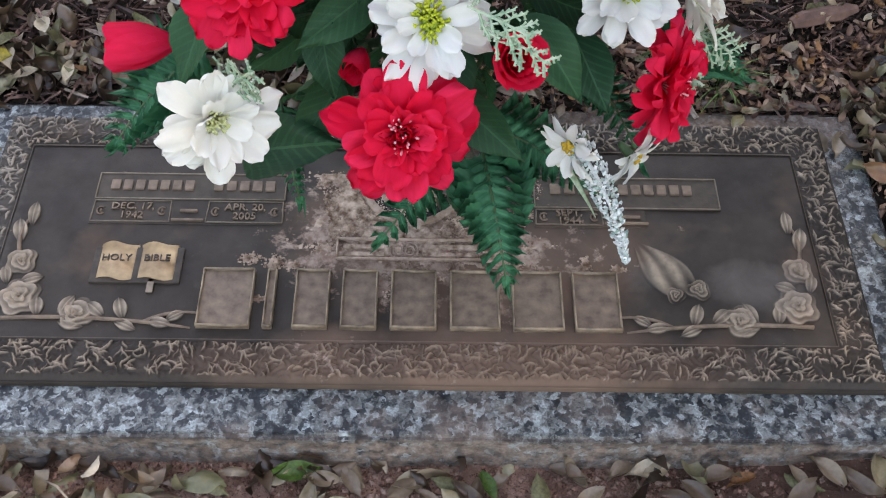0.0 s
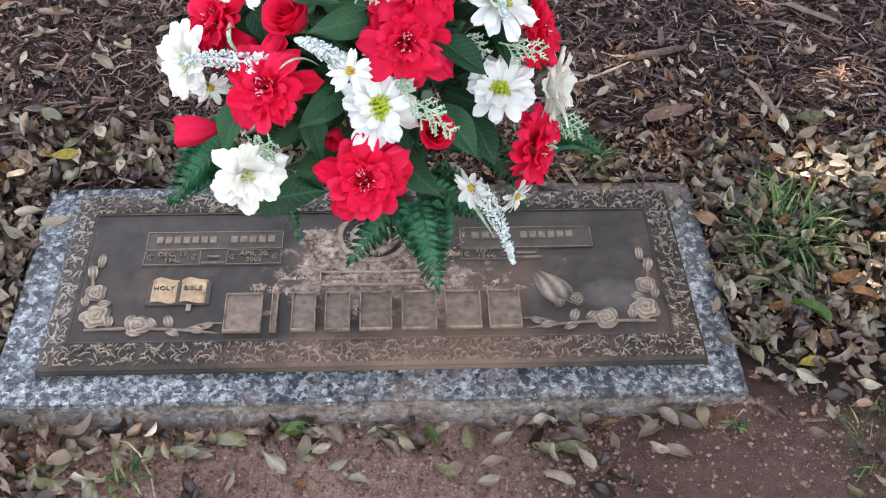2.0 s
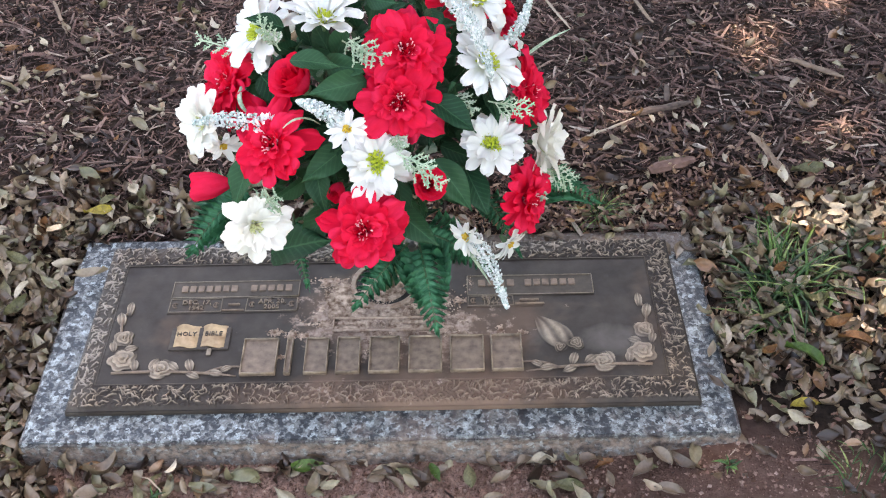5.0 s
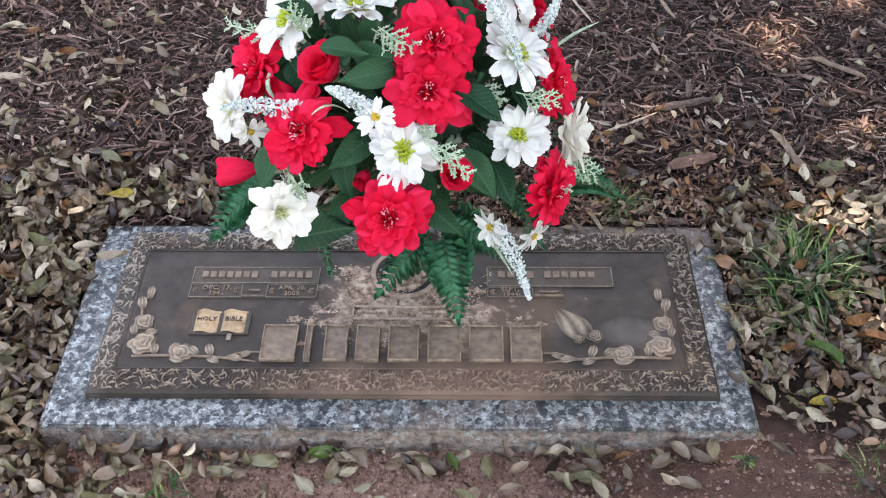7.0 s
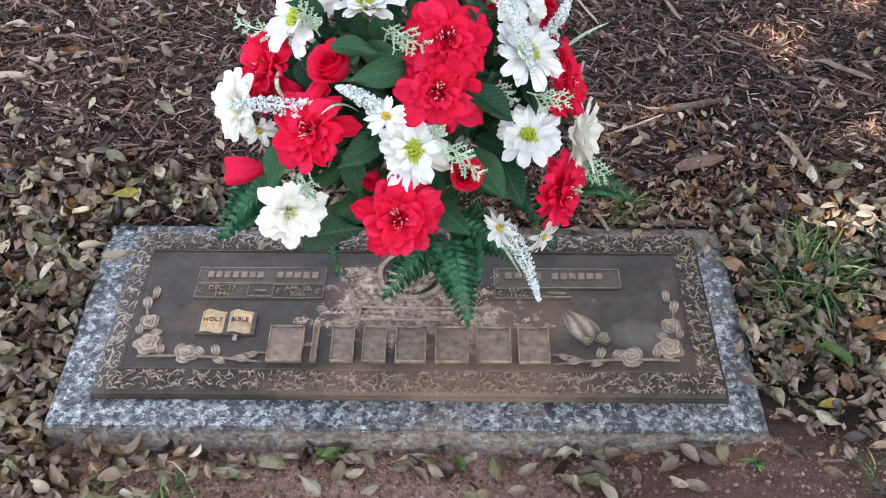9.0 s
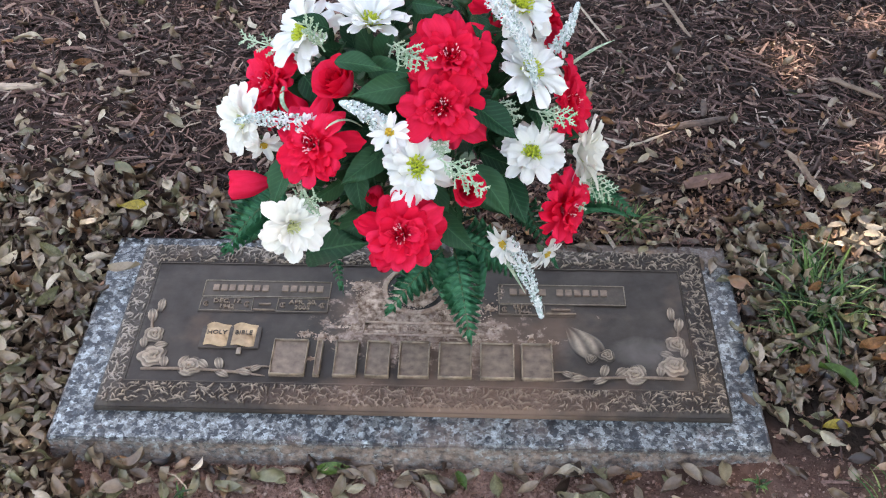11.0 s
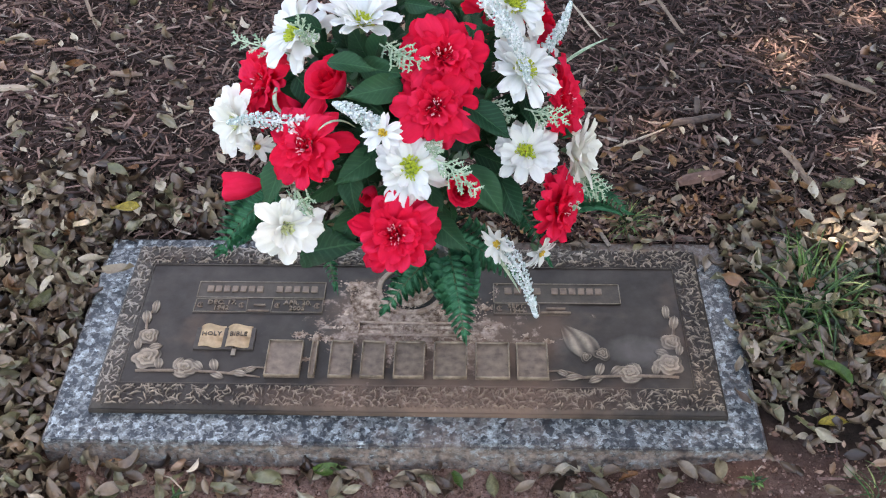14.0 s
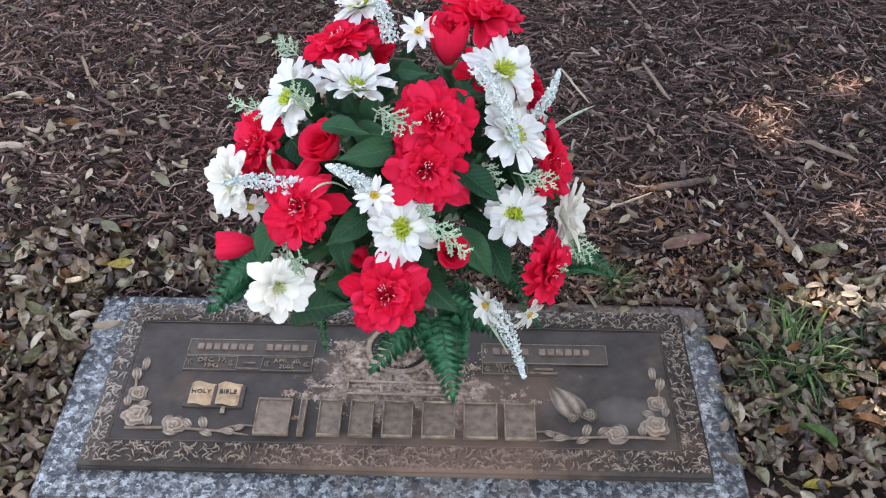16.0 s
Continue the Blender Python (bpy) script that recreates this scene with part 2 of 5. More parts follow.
def make_ground():
    m, nt, b = shader("earth", 0.95, 0, 0.15)
    v = coords(nt)
    sep = node(nt, "ShaderNodeSeparateXYZ", {0: v})
    red = mix(nt, ramp(nt, grain(nt, v, 45.0, 8, 0.7), [(0.3, 0.0), (0.7, 1.0)]), (0.16, 0.086, 0.066), (0.43, 0.275, 0.222))
    red = mix(nt, ramp(nt, cells(nt, v, 330.0).outputs["Color"], [(0.7, 0.0), (0.95, 0.6)]), red, (0.30, 0.20, 0.155))
    humus = mix(nt, ramp(nt, grain(nt, v, 60.0, 8, 0.7), [(0.3, 0.0), (0.7, 1.0)]), (0.014, 0.010, 0.008), (0.060, 0.042, 0.033))
    wob = calc(nt, "MULTIPLY", calc(nt, "SUBTRACT", grain(nt, v, 6.0, 5), 0.5), 0.9)
    clay = ramp(nt, calc(nt, "ADD", spot(nt, v, 0.08, -0.40, 0.85, 0.36), wob), [(0.10, 0.0), (0.45, 1.0)])
    # darker red-brown towards the front right
    darker_red = ramp(nt, calc(nt, "ADD", spot(nt, v, 0.56, -0.30, 0.44, 0.24), wob), [(0.12, 0.0), (0.5, 0.72)])
    red = mix(nt, darker_red, red, (0.062, 0.032, 0.025))
    col = mix(nt, clay, humus, red)
    wide = node(nt, "ShaderNodeVectorMath", {0: v, 1: (0.1, 0.4, 0.0)}, operation="DISTANCE").outputs["Value"]
    turf = mix(nt, ramp(nt, grain(nt, v, 35.0, 8, 0.7), [(0.3, 0.0), (0.7, 1.0)]), (0.035, 0.045, 0.018), (0.10, 0.095, 0.05))
    bed = ramp(nt, calc(nt, "ADD", calc(nt, "MULTIPLY", wide, 0.25), calc(nt, "MULTIPLY", wob, 0.25)), [(0.42, 0.0), (0.52, 1.0)])
    nt.links.new(mix(nt, bed, col, turf), b.inputs["Base Color"])
    bump(nt, b, calc(nt, "ADD", grain(nt, v, 150.0, 6, 0.75), grain(nt, v, 30.0, 4)), 1.0, 0.007)
    return m


DARK_CAST = make_plain("dark_bronze", (0.035, 0.026, 0.02), (0.07, 0.053, 0.042), 0.6, 90.0, 0.1)
FACE_TAN = make_plain("dulled_bronze", (0.115, 0.079, 0.057), (0.25, 0.176, 0.126), 0.6, 90.0, 0.1)
GRANITE, BRONZE, GILT, CLAY, EARTH = make_granite(), make_bronze(), make_gilt(), make_clay(), make_ground()
RED = make_petal("red_silk", (0.84, 0.014, 0.058), (0.92, 0.034, 0.105), (0.70, 0.006, 0.036), 0.34)
DEEP_RED = make_petal("deep_red_silk", (0.64, 0.005, 0.026), (0.76, 0.014, 0.046), (0.42, 0.0, 0.01), 0.25)
WHITE = make_petal("white_silk", (0.80, 0.82, 0.80), (0.86, 0.86, 0.82), (0.72, 0.76, 0.74), 0.3)
CREAM = make_petal("cream_silk", (0.86, 0.85, 0.79), (0.88, 0.875, 0.83), (0.82, 0.81, 0.71), 0.3)
PINK = make_plain("pale_pink_plastic", (0.80, 0.30, 0.34), (0.86, 0.50, 0.52), 0.5)
YELLOW = make_plain("yellow_green_plastic", (0.34, 0.42, 0.02), (0.58, 0.62, 0.06), 0.55, 300.0)
AMBER = make_plain("amber_plastic", (0.60, 0.36, 0.03), (0.74, 0.52, 0.08), 0.55, 300.0)
PALE_EYE = make_plain("pale_green_plastic", (0.50, 0.54, 0.22), (0.68, 0.68, 0.42), 0.6, 300.0)
GREEN_EYE = make_plain("green_plastic", (0.16, 0.26, 0.03), (0.38, 0.45, 0.06), 0.55, 300.0)
LEAF = make_fabric_leaf("green_fabric_leaf", (0.008, 0.046, 0.022), (0.034, 0.120, 0.056), 0.5)
FERN = make_fabric_leaf("fern_plastic", (0.015, 0.11, 0.054), (0.045, 0.21, 0.105), 0.4)
STEM = make_plain("green_plastic_stem", (0.03, 0.08, 0.03), (0.08, 0.15, 0.07), 0.5)
MINT = make_plain("frosted_green_plastic", (0.15, 0.29, 0.17), (0.50, 0.58, 0.44), 0.6, 160.0)
FLOCK = make_litter("white_flock", [(0.0, (0.28, 0.42, 0.36)), (0.35, (0.62, 0.72, 0.70)), (1.0, (0.88, 0.90, 0.90))], 0.9, mottle=0.6)
DRY = make_litter("dry_oak_leaf", [(0.0, (0.018, 0.010, 0.007)), (0.25, (0.070, 0.041, 0.026)), (0.42, (0.155, 0.104, 0.066)), (0.64, (0.265, 0.198, 0.134)),
                                   (0.76, (0.12, 0.12, 0.055)), (0.85, (0.28, 0.25, 0.16)), (0.90, (0.20, 0.085, 0.035)), (1.0, (0.49, 0.42, 0.315))], 0.34, spec=0.55, scale=130.0, mottle=0.72)
DRY_ONE = make_litter("dry_oak_leaf_single", [(0.0, (0.08, 0.05, 0.034)), (0.3, (0.14, 0.10, 0.07)), (0.7, (0.25, 0.19, 0.13)),
                                              (0.85, (0.15, 0.145, 0.075)), (1.0, (0.40, 0.34, 0.25))], 0.34, False, spec=0.5, scale=130.0, mottle=0.72)
BITS = make_litter("broken_leaf", [(0.0, (0.07, 0.033, 0.023)), (0.35, (0.19, 0.098, 0.068)), (0.6, (0.30, 0.175, 0.122)), (0.8, (0.37, 0.25, 0.175)),
                                   (0.92, (0.26, 0.12, 0.045)), (1.0, (0.46, 0.37, 0.26))], 0.5, spec=0.4, scale=130.0, mottle=0.7)
PALE_LEAF = make_litter("pale_oak_leaf", [(0.0, (0.20, 0.155, 0.105)), (0.5, (0.34, 0.28, 0.20)), (1.0, (0.50, 0.43, 0.32))], 0.45, False, spec=0.4, scale=130.0, mottle=0.75)
GREEN_LEAF = make_litter("fresh_oak_leaf", [(0.0, (0.035, 0.085, 0.02)), (1.0, (0.075, 0.14, 0.03))], 0.4, False)
OLIVE_LEAF = make_litter("fading_oak_leaf", [(0.0, (0.12, 0.12, 0.06)), (1.0, (0.19, 0.175, 0.09))], 0.5, False)
YELLOW_LEAF = make_litter("yellow_oak_leaf", [(0.0, (0.28, 0.21, 0.03)), (1.0, (0.34, 0.27, 0.05))], 0.5, False)
RUST_LEAF = make_litter("rust_oak_leaf", [(0.0, (0.18, 0.075, 0.026)), (1.0, (0.25, 0.13, 0.055))], 0.5, False)
BARK = make_litter("shredded_bark", [(0.0, (0.018, 0.012, 0.010)), (0.36, (0.076, 0.042, 0.036)), (0.66, (0.168, 0.095, 0.080)), (0.9, (0.310, 0.190, 0.156)),
                                     (1.0, (0.46, 0.38, 0.31))], 0.72, spec=0.32)
BARK_ONE = make_litter("bark_single", [(0.0, (0.05, 0.030, 0.025)), (0.6, (0.13, 0.080, 0.066)), (1.0, (0.27, 0.18, 0.145))], 0.8, False, spec=0.25)
WOOD = make_plain("grey_brown_wood", (0.13, 0.085, 0.06), (0.24, 0.17, 0.125), 0.8, 60.0)
RED_BARK = make_plain("red_brown_bark", (0.10, 0.052, 0.040), (0.20, 0.112, 0.086), 0.8, 60.0)
TAN_WOOD = make_plain("tan_split_wood", (0.15, 0.10, 0.068), (0.30, 0.21, 0.15), 0.75, 80.0)
DARK_WOOD = make_plain("dark_weathered_wood", (0.045, 0.031, 0.026), (0.12, 0.082, 0.066), 0.8, 90.0)
PALE_WOOD = make_plain("bleached_wood", (0.26, 0.20, 0.15), (0.42, 0.34, 0.26), 0.8, 60.0)
CLOD = make_litter("red_clod", [(0.0, (0.10, 0.052, 0.038)), (0.5, (0.25, 0.148, 0.118)), (0.85, (0.29, 0.185, 0.15)), (1.0, (0.38, 0.27, 0.225))], 0.95, spec=0.15)
GRASS = make_litter("grass_blade", [(0.0, (0.010, 0.030, 0.012)), (0.55, (0.036, 0.104, 0.030)), (0.80, (0.11, 0.215, 0.055)), (1.0, (0.33, 0.38, 0.15))], 0.45)
TREE_LEAF = make_litter("oak_canopy", [(0.0, (0.04, 0.07, 0.02)), (1.0, (0.09, 0.13, 0.04))], 0.5)
# near-black colour for the shade inside the vase socket's gap
GAP_SHADE = make_plain("gap_shade_black", (0.010, 0.009, 0.008), (0.022, 0.019, 0.017), 0.7)
GREY_STRAP = make_plain("grey_plastic", (0.10, 0.11, 0.11), (0.20, 0.21, 0.20), 0.5)

# ---------------------------------------------------------------- mesh tools


def mesh_from(name, verts, faces, material, smooth=True):
    me = bpy.data.meshes.new(name)
    me.from_pydata([tuple(v) for v in verts], [], [tuple(f) for f in faces])
    me.materials.append(material)
    if smooth:
        me.polygons.foreach_set("use_smooth", [True] * len(me.polygons))
    me.update()
    return me


def mesh_bm(name, bm, material, smooth=False):
    me = bpy.data.meshes.new(name)
    bm.normal_update()
    bm.to_mesh(me)
    bm.free()
    me.materials.append(material)
    if smooth:
        me.polygons.foreach_set("use_smooth", [True] * len(me.polygons))
    return me


def part(name, me, parent, m=None, label=""):
    ob = new(name, me)
    ob.parent = parent
    if m is not None:
        ob.matrix_basis = m
    return tagged(ob, label) if label else ob


def bevel_box(x0, x1, y0, y1, z0, z1, bevel=0.002, seg=2):
    bm = bmesh.new()
    bmesh.ops.create_cube(bm, size=1.0)
    for v in bm.verts:
        v.co = Vector(((x0 + x1) / 2 + v.co.x * (x1 - x0), (y0 + y1) / 2 + v.co.y * (y1 - y0), (z0 + z1) / 2 + v.co.z * (z1 - z0)))
    if bevel:
        bmesh.ops.bevel(bm, geom=bm.edges[:], offset=bevel, segments=seg, affect="EDGES", profile=0.6)
    return bm


class Soup:
    """Collects vertices and faces."""

    def __init__(self):
        self.v, self.f = [], []

    def add(self, verts, faces):
        n = len(self.v)
        self.v.extend(verts)
        self.f.extend([tuple(i + n for i in f) for f in faces])

    def tube(self, points, radii, sides=6, flat=1.0, cap=True):
        pts = [Vector(p) for p in points]
        if isinstance(radii, (int, float)):
            radii = [radii] * len(pts)
        verts, faces = [], []
        for i, p in enumerate(pts):
            d = (pts[min(i + 1, len(pts) - 1)] - pts[max(i - 1, 0)]).normalized()
            a = d.cross(Vector((0, 0, 1)))
            a = a.normalized() if a.length > 1e-4 else Vector((1, 0, 0))
            c = a.cross(d)
            for k in range(sides):
                w = 2 * math.pi * k / sides
                verts.append(p + a * (math.cos(w) * radii[i]) + c * (math.sin(w) * radii[i] * flat))
        for i in range(len(pts) - 1):
            for k in range(sides):
                j = (k + 1) % sides
                faces.append((i * sides + k, i * sides + j, (i + 1) * sides + j, (i + 1) * sides + k))
        if cap:
            faces.append(tuple(range(sides))[::-1])
            faces.append(tuple((len(pts) - 1) * sides + k for k in range(sides)))
        self.add(verts, faces)

    def mesh(self, name, material, smooth=True):
        return mesh_from(name, self.v, self.f, material, smooth)


def bend(p, q, sag, n=8):
    """Points of an arch from p to q, lifted by sag (a vector) in its middle."""
    p, q, sag = Vector(p), Vector(q), Vector(sag)
    return [p.lerp(q, i / n) + sag * (4 * (i / n) * (1 - i / n)) for i in range(n + 1)]


def blade_grid(length, width, outline, lift, nx=7, ny=4, ripple=0.0, seed=0, tip_fine=1.0):
    """A leaf or petal along +x: outline(s) gives the half width, lift(s, t) the height (s along, t across, -1 to 1)."""
    rng = random.Random(seed)
    ph = [rng.uniform(0, 6.28) for _ in range(3)]
    verts, faces = [], []
    for i in range(nx + 1):
        s = 1 - (1 - i / nx) ** tip_fine
        for j in range(ny + 1):
            t = 2 * j / ny - 1
            z = lift(s, t) + ripple * s * (math.sin(7 * s + ph[0] + 2.2 * t) + math.sin(4.5 * t + ph[1])) * 0.5
            tip = 1 - 0.10 * abs(t) ** 2 * s
            verts.append((length * s * tip, width * outline(s) * t, z))
    for i in range(nx):
        for j in range(ny):
            a = i * (ny + 1) + j
            faces.append((a, a + 1, a + ny + 2, a + ny + 1))
    return verts, faces


def facing(p, d, spin=0.0):
    """A pose at p whose z axis points along d."""
    q = Vector(d).normalized().to_track_quat("Z", "Y")
    return Matrix.Translation(p) @ q.to_matrix().to_4x4() @ pose(0, 0, 0, 0, 0, spin)


def smooth_step(a, b, x):
    t = min(1.0, max(0.0, (x - a) / (b - a)))
    return t * t * (3 - 2 * t)


# ---------------------------------------------------------------- ground


def ground_z(x, y):
    back = smooth_step(-0.20, 0.24, y)
    side_r = smooth_step(0.20, 0.62, x)
    side_l = smooth_step(-0.45, -0.62, x)
    front = -0.006 + 0.040 * side_r + 0.026 * side_l
    z = front * (1 - back) + (0.036 + 0.006 * smooth_step(0.0, 0.4, x) + 0.030 * smooth_step(0.22, 0.42, y)) * back
    return z + 0.006 * noise.noise(Vector((x * 4, y * 4, 0))) + 0.0025 * noise.noise(Vector((x * 17, y * 17, 3)))


def axis(lo, hi, step, far):
    a = list(np.arange(lo, hi + 1e-6, step))
    s, x = step, hi
    while x < far:
        s *= 1.35
        x += s
        a.append(x)
    s, x = step, lo
    while x > -far:
        s *= 1.35
        x -= s
        a.insert(0, x)
    return a


gx, gy = axis(-1.4, 1.5, 0.02, 400), axis(-0.8, 1.7, 0.02, 400)
gv = [(x, y, ground_z(x, y)) for y in gy for x in gx]
nxg = len(gx)
gf = [(j * nxg + i, j * nxg + i + 1, (j + 1) * nxg + i + 1, (j + 1) * nxg + i) for j in range(len(gy) - 1) for i in range(nxg - 1)]
ground = new("ground", mesh_from("ground", gv, gf, EARTH))
tagged(ground, "red clay soil with dark humus under bark mulch", "ground", kind="structure")

# ---------------------------------------------------------------- grave marker: granite base
GX0, GX1, GY0, GY1, GTOP = -0.518, 0.503, -0.206, 0.220, 0.045


def make_granite_base():
    bm = bevel_box(GX0, GX1, GY0, GY1, -0.06, GTOP, 0.0)
    bmesh.ops.subdivide_edges(bm, edges=bm.edges[:], cuts=40, use_grid_fill=True)
    edge = [e for e in bm.edges if len(e.link_faces) == 2 and e.calc_face_angle(0) > 1]
    bmesh.ops.bevel(bm, geom=edge, offset=0.004, segments=2, affect="EDGES")
    for v in bm.verts:
        c = v.co
        n = noise.noise(c * 30) * 0.5 + noise.noise(c * 9)
        if c.z < GTOP - 0.002:
            d = Vector((c.x / 0.5, c.y / 0.21, 0))
            k = 0.0035 * n + 0.004 * min(1.0, (GTOP - c.z) / 0.05)
            if abs(c.y - GY0) < 0.01 or abs(c.y - GY1) < 0.01:
                c.y += math.copysign(k, d.y)
            else:
                c.x += math.copysign(k, d.x)
    return mesh_bm("granite_base", bm, GRANITE)


granite = new("granite_base", make_granite_base())
tagged(granite, "speckled blue-grey granite grave base set in the soil, clay-stained edges", "grave base")

# ---------------------------------------------------------------- bronze plaque
PX0, PX1, PY0, PY1 = -0.462, 0.455, -0.156, 0.188
IX0, IX1, IY0, IY1 = -0.426, 0.412, -0.110, 0.140
FACE = 0.060
plaque = new("bronze_plaque")
plaque.location = (0, 0, 0)
tagged(plaque, "dark weathered bronze companion grave plaque, clay-stained in the middle", "grave plaque")
part("plate", mesh_bm("plate", bevel_box(PX0, PX1, PY0, PY1, GTOP, 0.0535, 0.002), BRONZE), plaque)
part("panel", mesh_bm("panel", bevel_box(IX0, IX1, IY0, IY1, 0.0515, FACE, 0.0006, 1), BRONZE), plaque)


def make_border():
    """The cast border: thin crinkled ridges that wander in all directions over uneven ground, between two plain lines."""
    step = 0.0009
    xs = np.arange(PX0 + 0.001, PX1, step)
    ys = np.arange(PY0 + 0.001, PY1, step)
    X, Y = np.meshgrid(xs, ys)
    rs = np.random.RandomState(5)
    relief = 0.16 + 0.16 * np.sin(X * 330 + 3 * np.sin(Y * 240)) * np.sin(Y * 310 + 3 * np.sin(X * 210))
    oy, ox = np.mgrid[-4:5, -4:5]
    strokes = 0
    while strokes < 2900:
        x, y = rs.uniform(PX0, PX1), rs.uniform(PY0, PY1)
        if IX0 + 0.004 < x < IX1 - 0.004 and IY0 + 0.004 < y < IY1 - 0.004:
            continue
        strokes += 1
        w, turn = rs.uniform(0, math.pi), rs.uniform(-70, 70)
        length, wide, top = rs.uniform(0.007, 0.021), rs.uniform(0.75, 1.10), rs.uniform(0.5, 1.0)
        n = int(length / 0.0008)
        for q in range(n):
            w += turn * 0.0008 + rs.normal(0, 0.24)
            x += 0.0008 * math.cos(w)
            y += 0.0008 * math.sin(w)
            fx, fy = (x - xs[0]) / step, (y - ys[0]) / step
            cx, cy = int(round(fx)), int(round(fy))
            if not (4 <= cx < len(xs) - 4 and 4 <= cy < len(ys) - 4):
                continue
            hump = top * math.sin(math.pi * (q + 1) / (n + 1)) ** 0.35 * np.exp(-((ox + cx - fx) ** 2 + (oy + cy - fy) ** 2) / (2 * wide * wide))
            patch = relief[cy - 4:cy + 5, cx - 4:cx + 5]
            np.maximum(patch, hump, out=patch)
    out = np.minimum(np.minimum(X - PX0, PX1 - X), np.minimum(Y - PY0, PY1 - Y))
    ins = np.maximum(np.maximum(IX0 - X, X - IX1), np.maximum(IY0 - Y, Y - IY1))
    k = np.clip((out - 0.0025) / 0.003, 0, 1) * np.clip((ins - 0.001) / 0.003, 0, 1)
    Z = 0.0545 + 0.0042 * np.clip(out / 0.006, 0, 1) + 0.0064 * relief * k
    Z = np.where(ins < 0.0016, FACE + 0.0014, Z)
    keep = ins > -0.0008
    idx = -np.ones(X.shape, int)
    idx[keep] = np.arange(keep.sum())
    verts = np.stack([X[keep], Y[keep], Z[keep]], 1)
    a, b2, c, d = idx[:-1, :-1], idx[:-1, 1:], idx[1:, 1:], idx[1:, :-1]
    ok = (a >= 0) & (b2 >= 0) & (c >= 0) & (d >= 0)
    faces = np.stack([a[ok], b2[ok], c[ok], d[ok]], 1)
    return mesh_from("border", verts.tolist(), faces.tolist(), BRONZE)


part("border", make_border(), plaque, label="cast border with crinkled leaf texture, rubbed bright")


def raised(name, x0, x1, y0, y1, h, parent=plaque, material=BRONZE, bevel=0.0012, label=""):
    return part(name, mesh_bm(name, bevel_box(x0, x1, y0, y1, FACE - 0.001, FACE + h, bevel), material), parent, label=label)


def frame_mesh(name, x0, x1, y0, y1, rim, h, material, slope=0.0):
    """A raised rim round a rectangle; slope shifts the lower corners sideways."""
    s = Soup()
    pts = [(x0 - slope, y0), (x1 + slope, y0), (x1, y1), (x0, y1), (x0 - slope, y0)]
    for (ax, ay), (bx, by) in zip(pts, pts[1:]):
        s.tube([(ax, ay, FACE + h * 0.4), (bx, by, FACE + h * 0.4)], [rim, rim], 6, h / rim * 0.7)
    return s.mesh(name, material)


def lettering(body, size, depth, material, name="lettering"):
    cu = bpy.data.curves.new(name, "FONT")
    cu.body, cu.size, cu.extrude, cu.align_x, cu.align_y = body, size, depth, "CENTER", "CENTER"
    cu.resolution_u = 2
    ob = new(name, cu)
    bpy.context.view_layer.update()
    me = bpy.data.meshes.new_from_object(ob.evaluated_get(bpy.context.evaluated_depsgraph_get()))
    bpy.data.objects.remove(ob)
    me.materials.clear()
    me.materials.append(material)
    return me


def name_panel(x0, x1, foot_y, mid, top, words, boxes, dashes, dates):
    """A name scroll: a slab with a rim, a bar for each letter above, date boxes joined by a dash below."""
    wdt = x1 - x0
    slab = part("name_scroll", mesh_bm("name_scroll", bevel_box(x0, x1, mid, top, FACE - 0.001, FACE + 0.0012, 0.0006), BRONZE), plaque)
    foot = max(c for _, c in boxes + dashes)
    part("date_strip", mesh_bm("date_strip", bevel_box(x0 - 0.002, x0 + foot * wdt, foot_y, mid, FACE - 0.001, FACE + 0.0010, 0.0006), BRONZE), slab)
    part("rim", frame_mesh("rim", x0, x1, mid, top - 0.001, 0.0010, 0.0025, BRONZE), slab)
    for a, c, n in words:
        pitch = (c - a) / n
        for k in range(n):
            part("name_bar", mesh_bm("name_bar", bevel_box(x0 + a + k * pitch, x0 + a + (k + 0.74) * pitch, top - 0.024, top - 0.011, FACE, FACE + 0.0034, 0.0007), FACE_TAN), slab)
    for a, c in boxes:
        part("date_box", frame_mesh("date_box", x0 + a * wdt + 0.001, x0 + c * wdt - 0.001, foot_y + 0.003, mid - 0.003, 0.0009, 0.0023, BRONZE, 0.001), slab)
        for e in (a + 0.045, c - 0.045):
            ring_ = Soup()
            ring_.tube([(x0 + e * wdt + 0.0040 * math.cos(w), (foot_y + mid) / 2 + 0.005 * math.sin(w), FACE + 0.002) for w in np.linspace(0.7, 2 * math.pi - 0.7, 11)], 0.0010, 5)
            ring_.tube([(x0 + e * wdt, (foot_y + mid) / 2 - 0.0025, FACE + 0.002), (x0 + e * wdt, (foot_y + mid) / 2 + 0.0025, FACE + 0.0022)], [0.0014, 0.0010], 6)
            part("rosette", ring_.mesh("rosette", FACE_TAN), slab)
    for a, c in dashes:
        for y, ins, tall in (((foot_y + mid) / 2 - 0.001, 0.006, 0.0030), (foot_y + 0.004, -0.002, 0.0024)):
            part("dash", mesh_bm("dash", bevel_box(x0 + a * wdt + ins, x0 + c * wdt - ins, y, y + tall, FACE + 0.0005, FACE + 0.0036, 0.0006), FACE_TAN), slab)
    for text, fx, y in dates:
        part("date_lettering", lettering(text, 0.0125, 0.001, GILT), slab, pose(x0 + fx * wdt, y, FACE + 0.0024))


name_panel(-0.344, -0.143, 0.031, 0.065, 0.101, [(0.014, 0.106, 7), (0.124, 0.193, 5)], [(0.0, 0.41), (0.60, 1.0)], [(0.43, 0.58)],
           [("DEC. 17,", 0.21, 0.0535), ("1942", 0.21, 0.0415), ("APR. 20,", 0.80, 0.0535), ("2005", 0.80, 0.0415)])
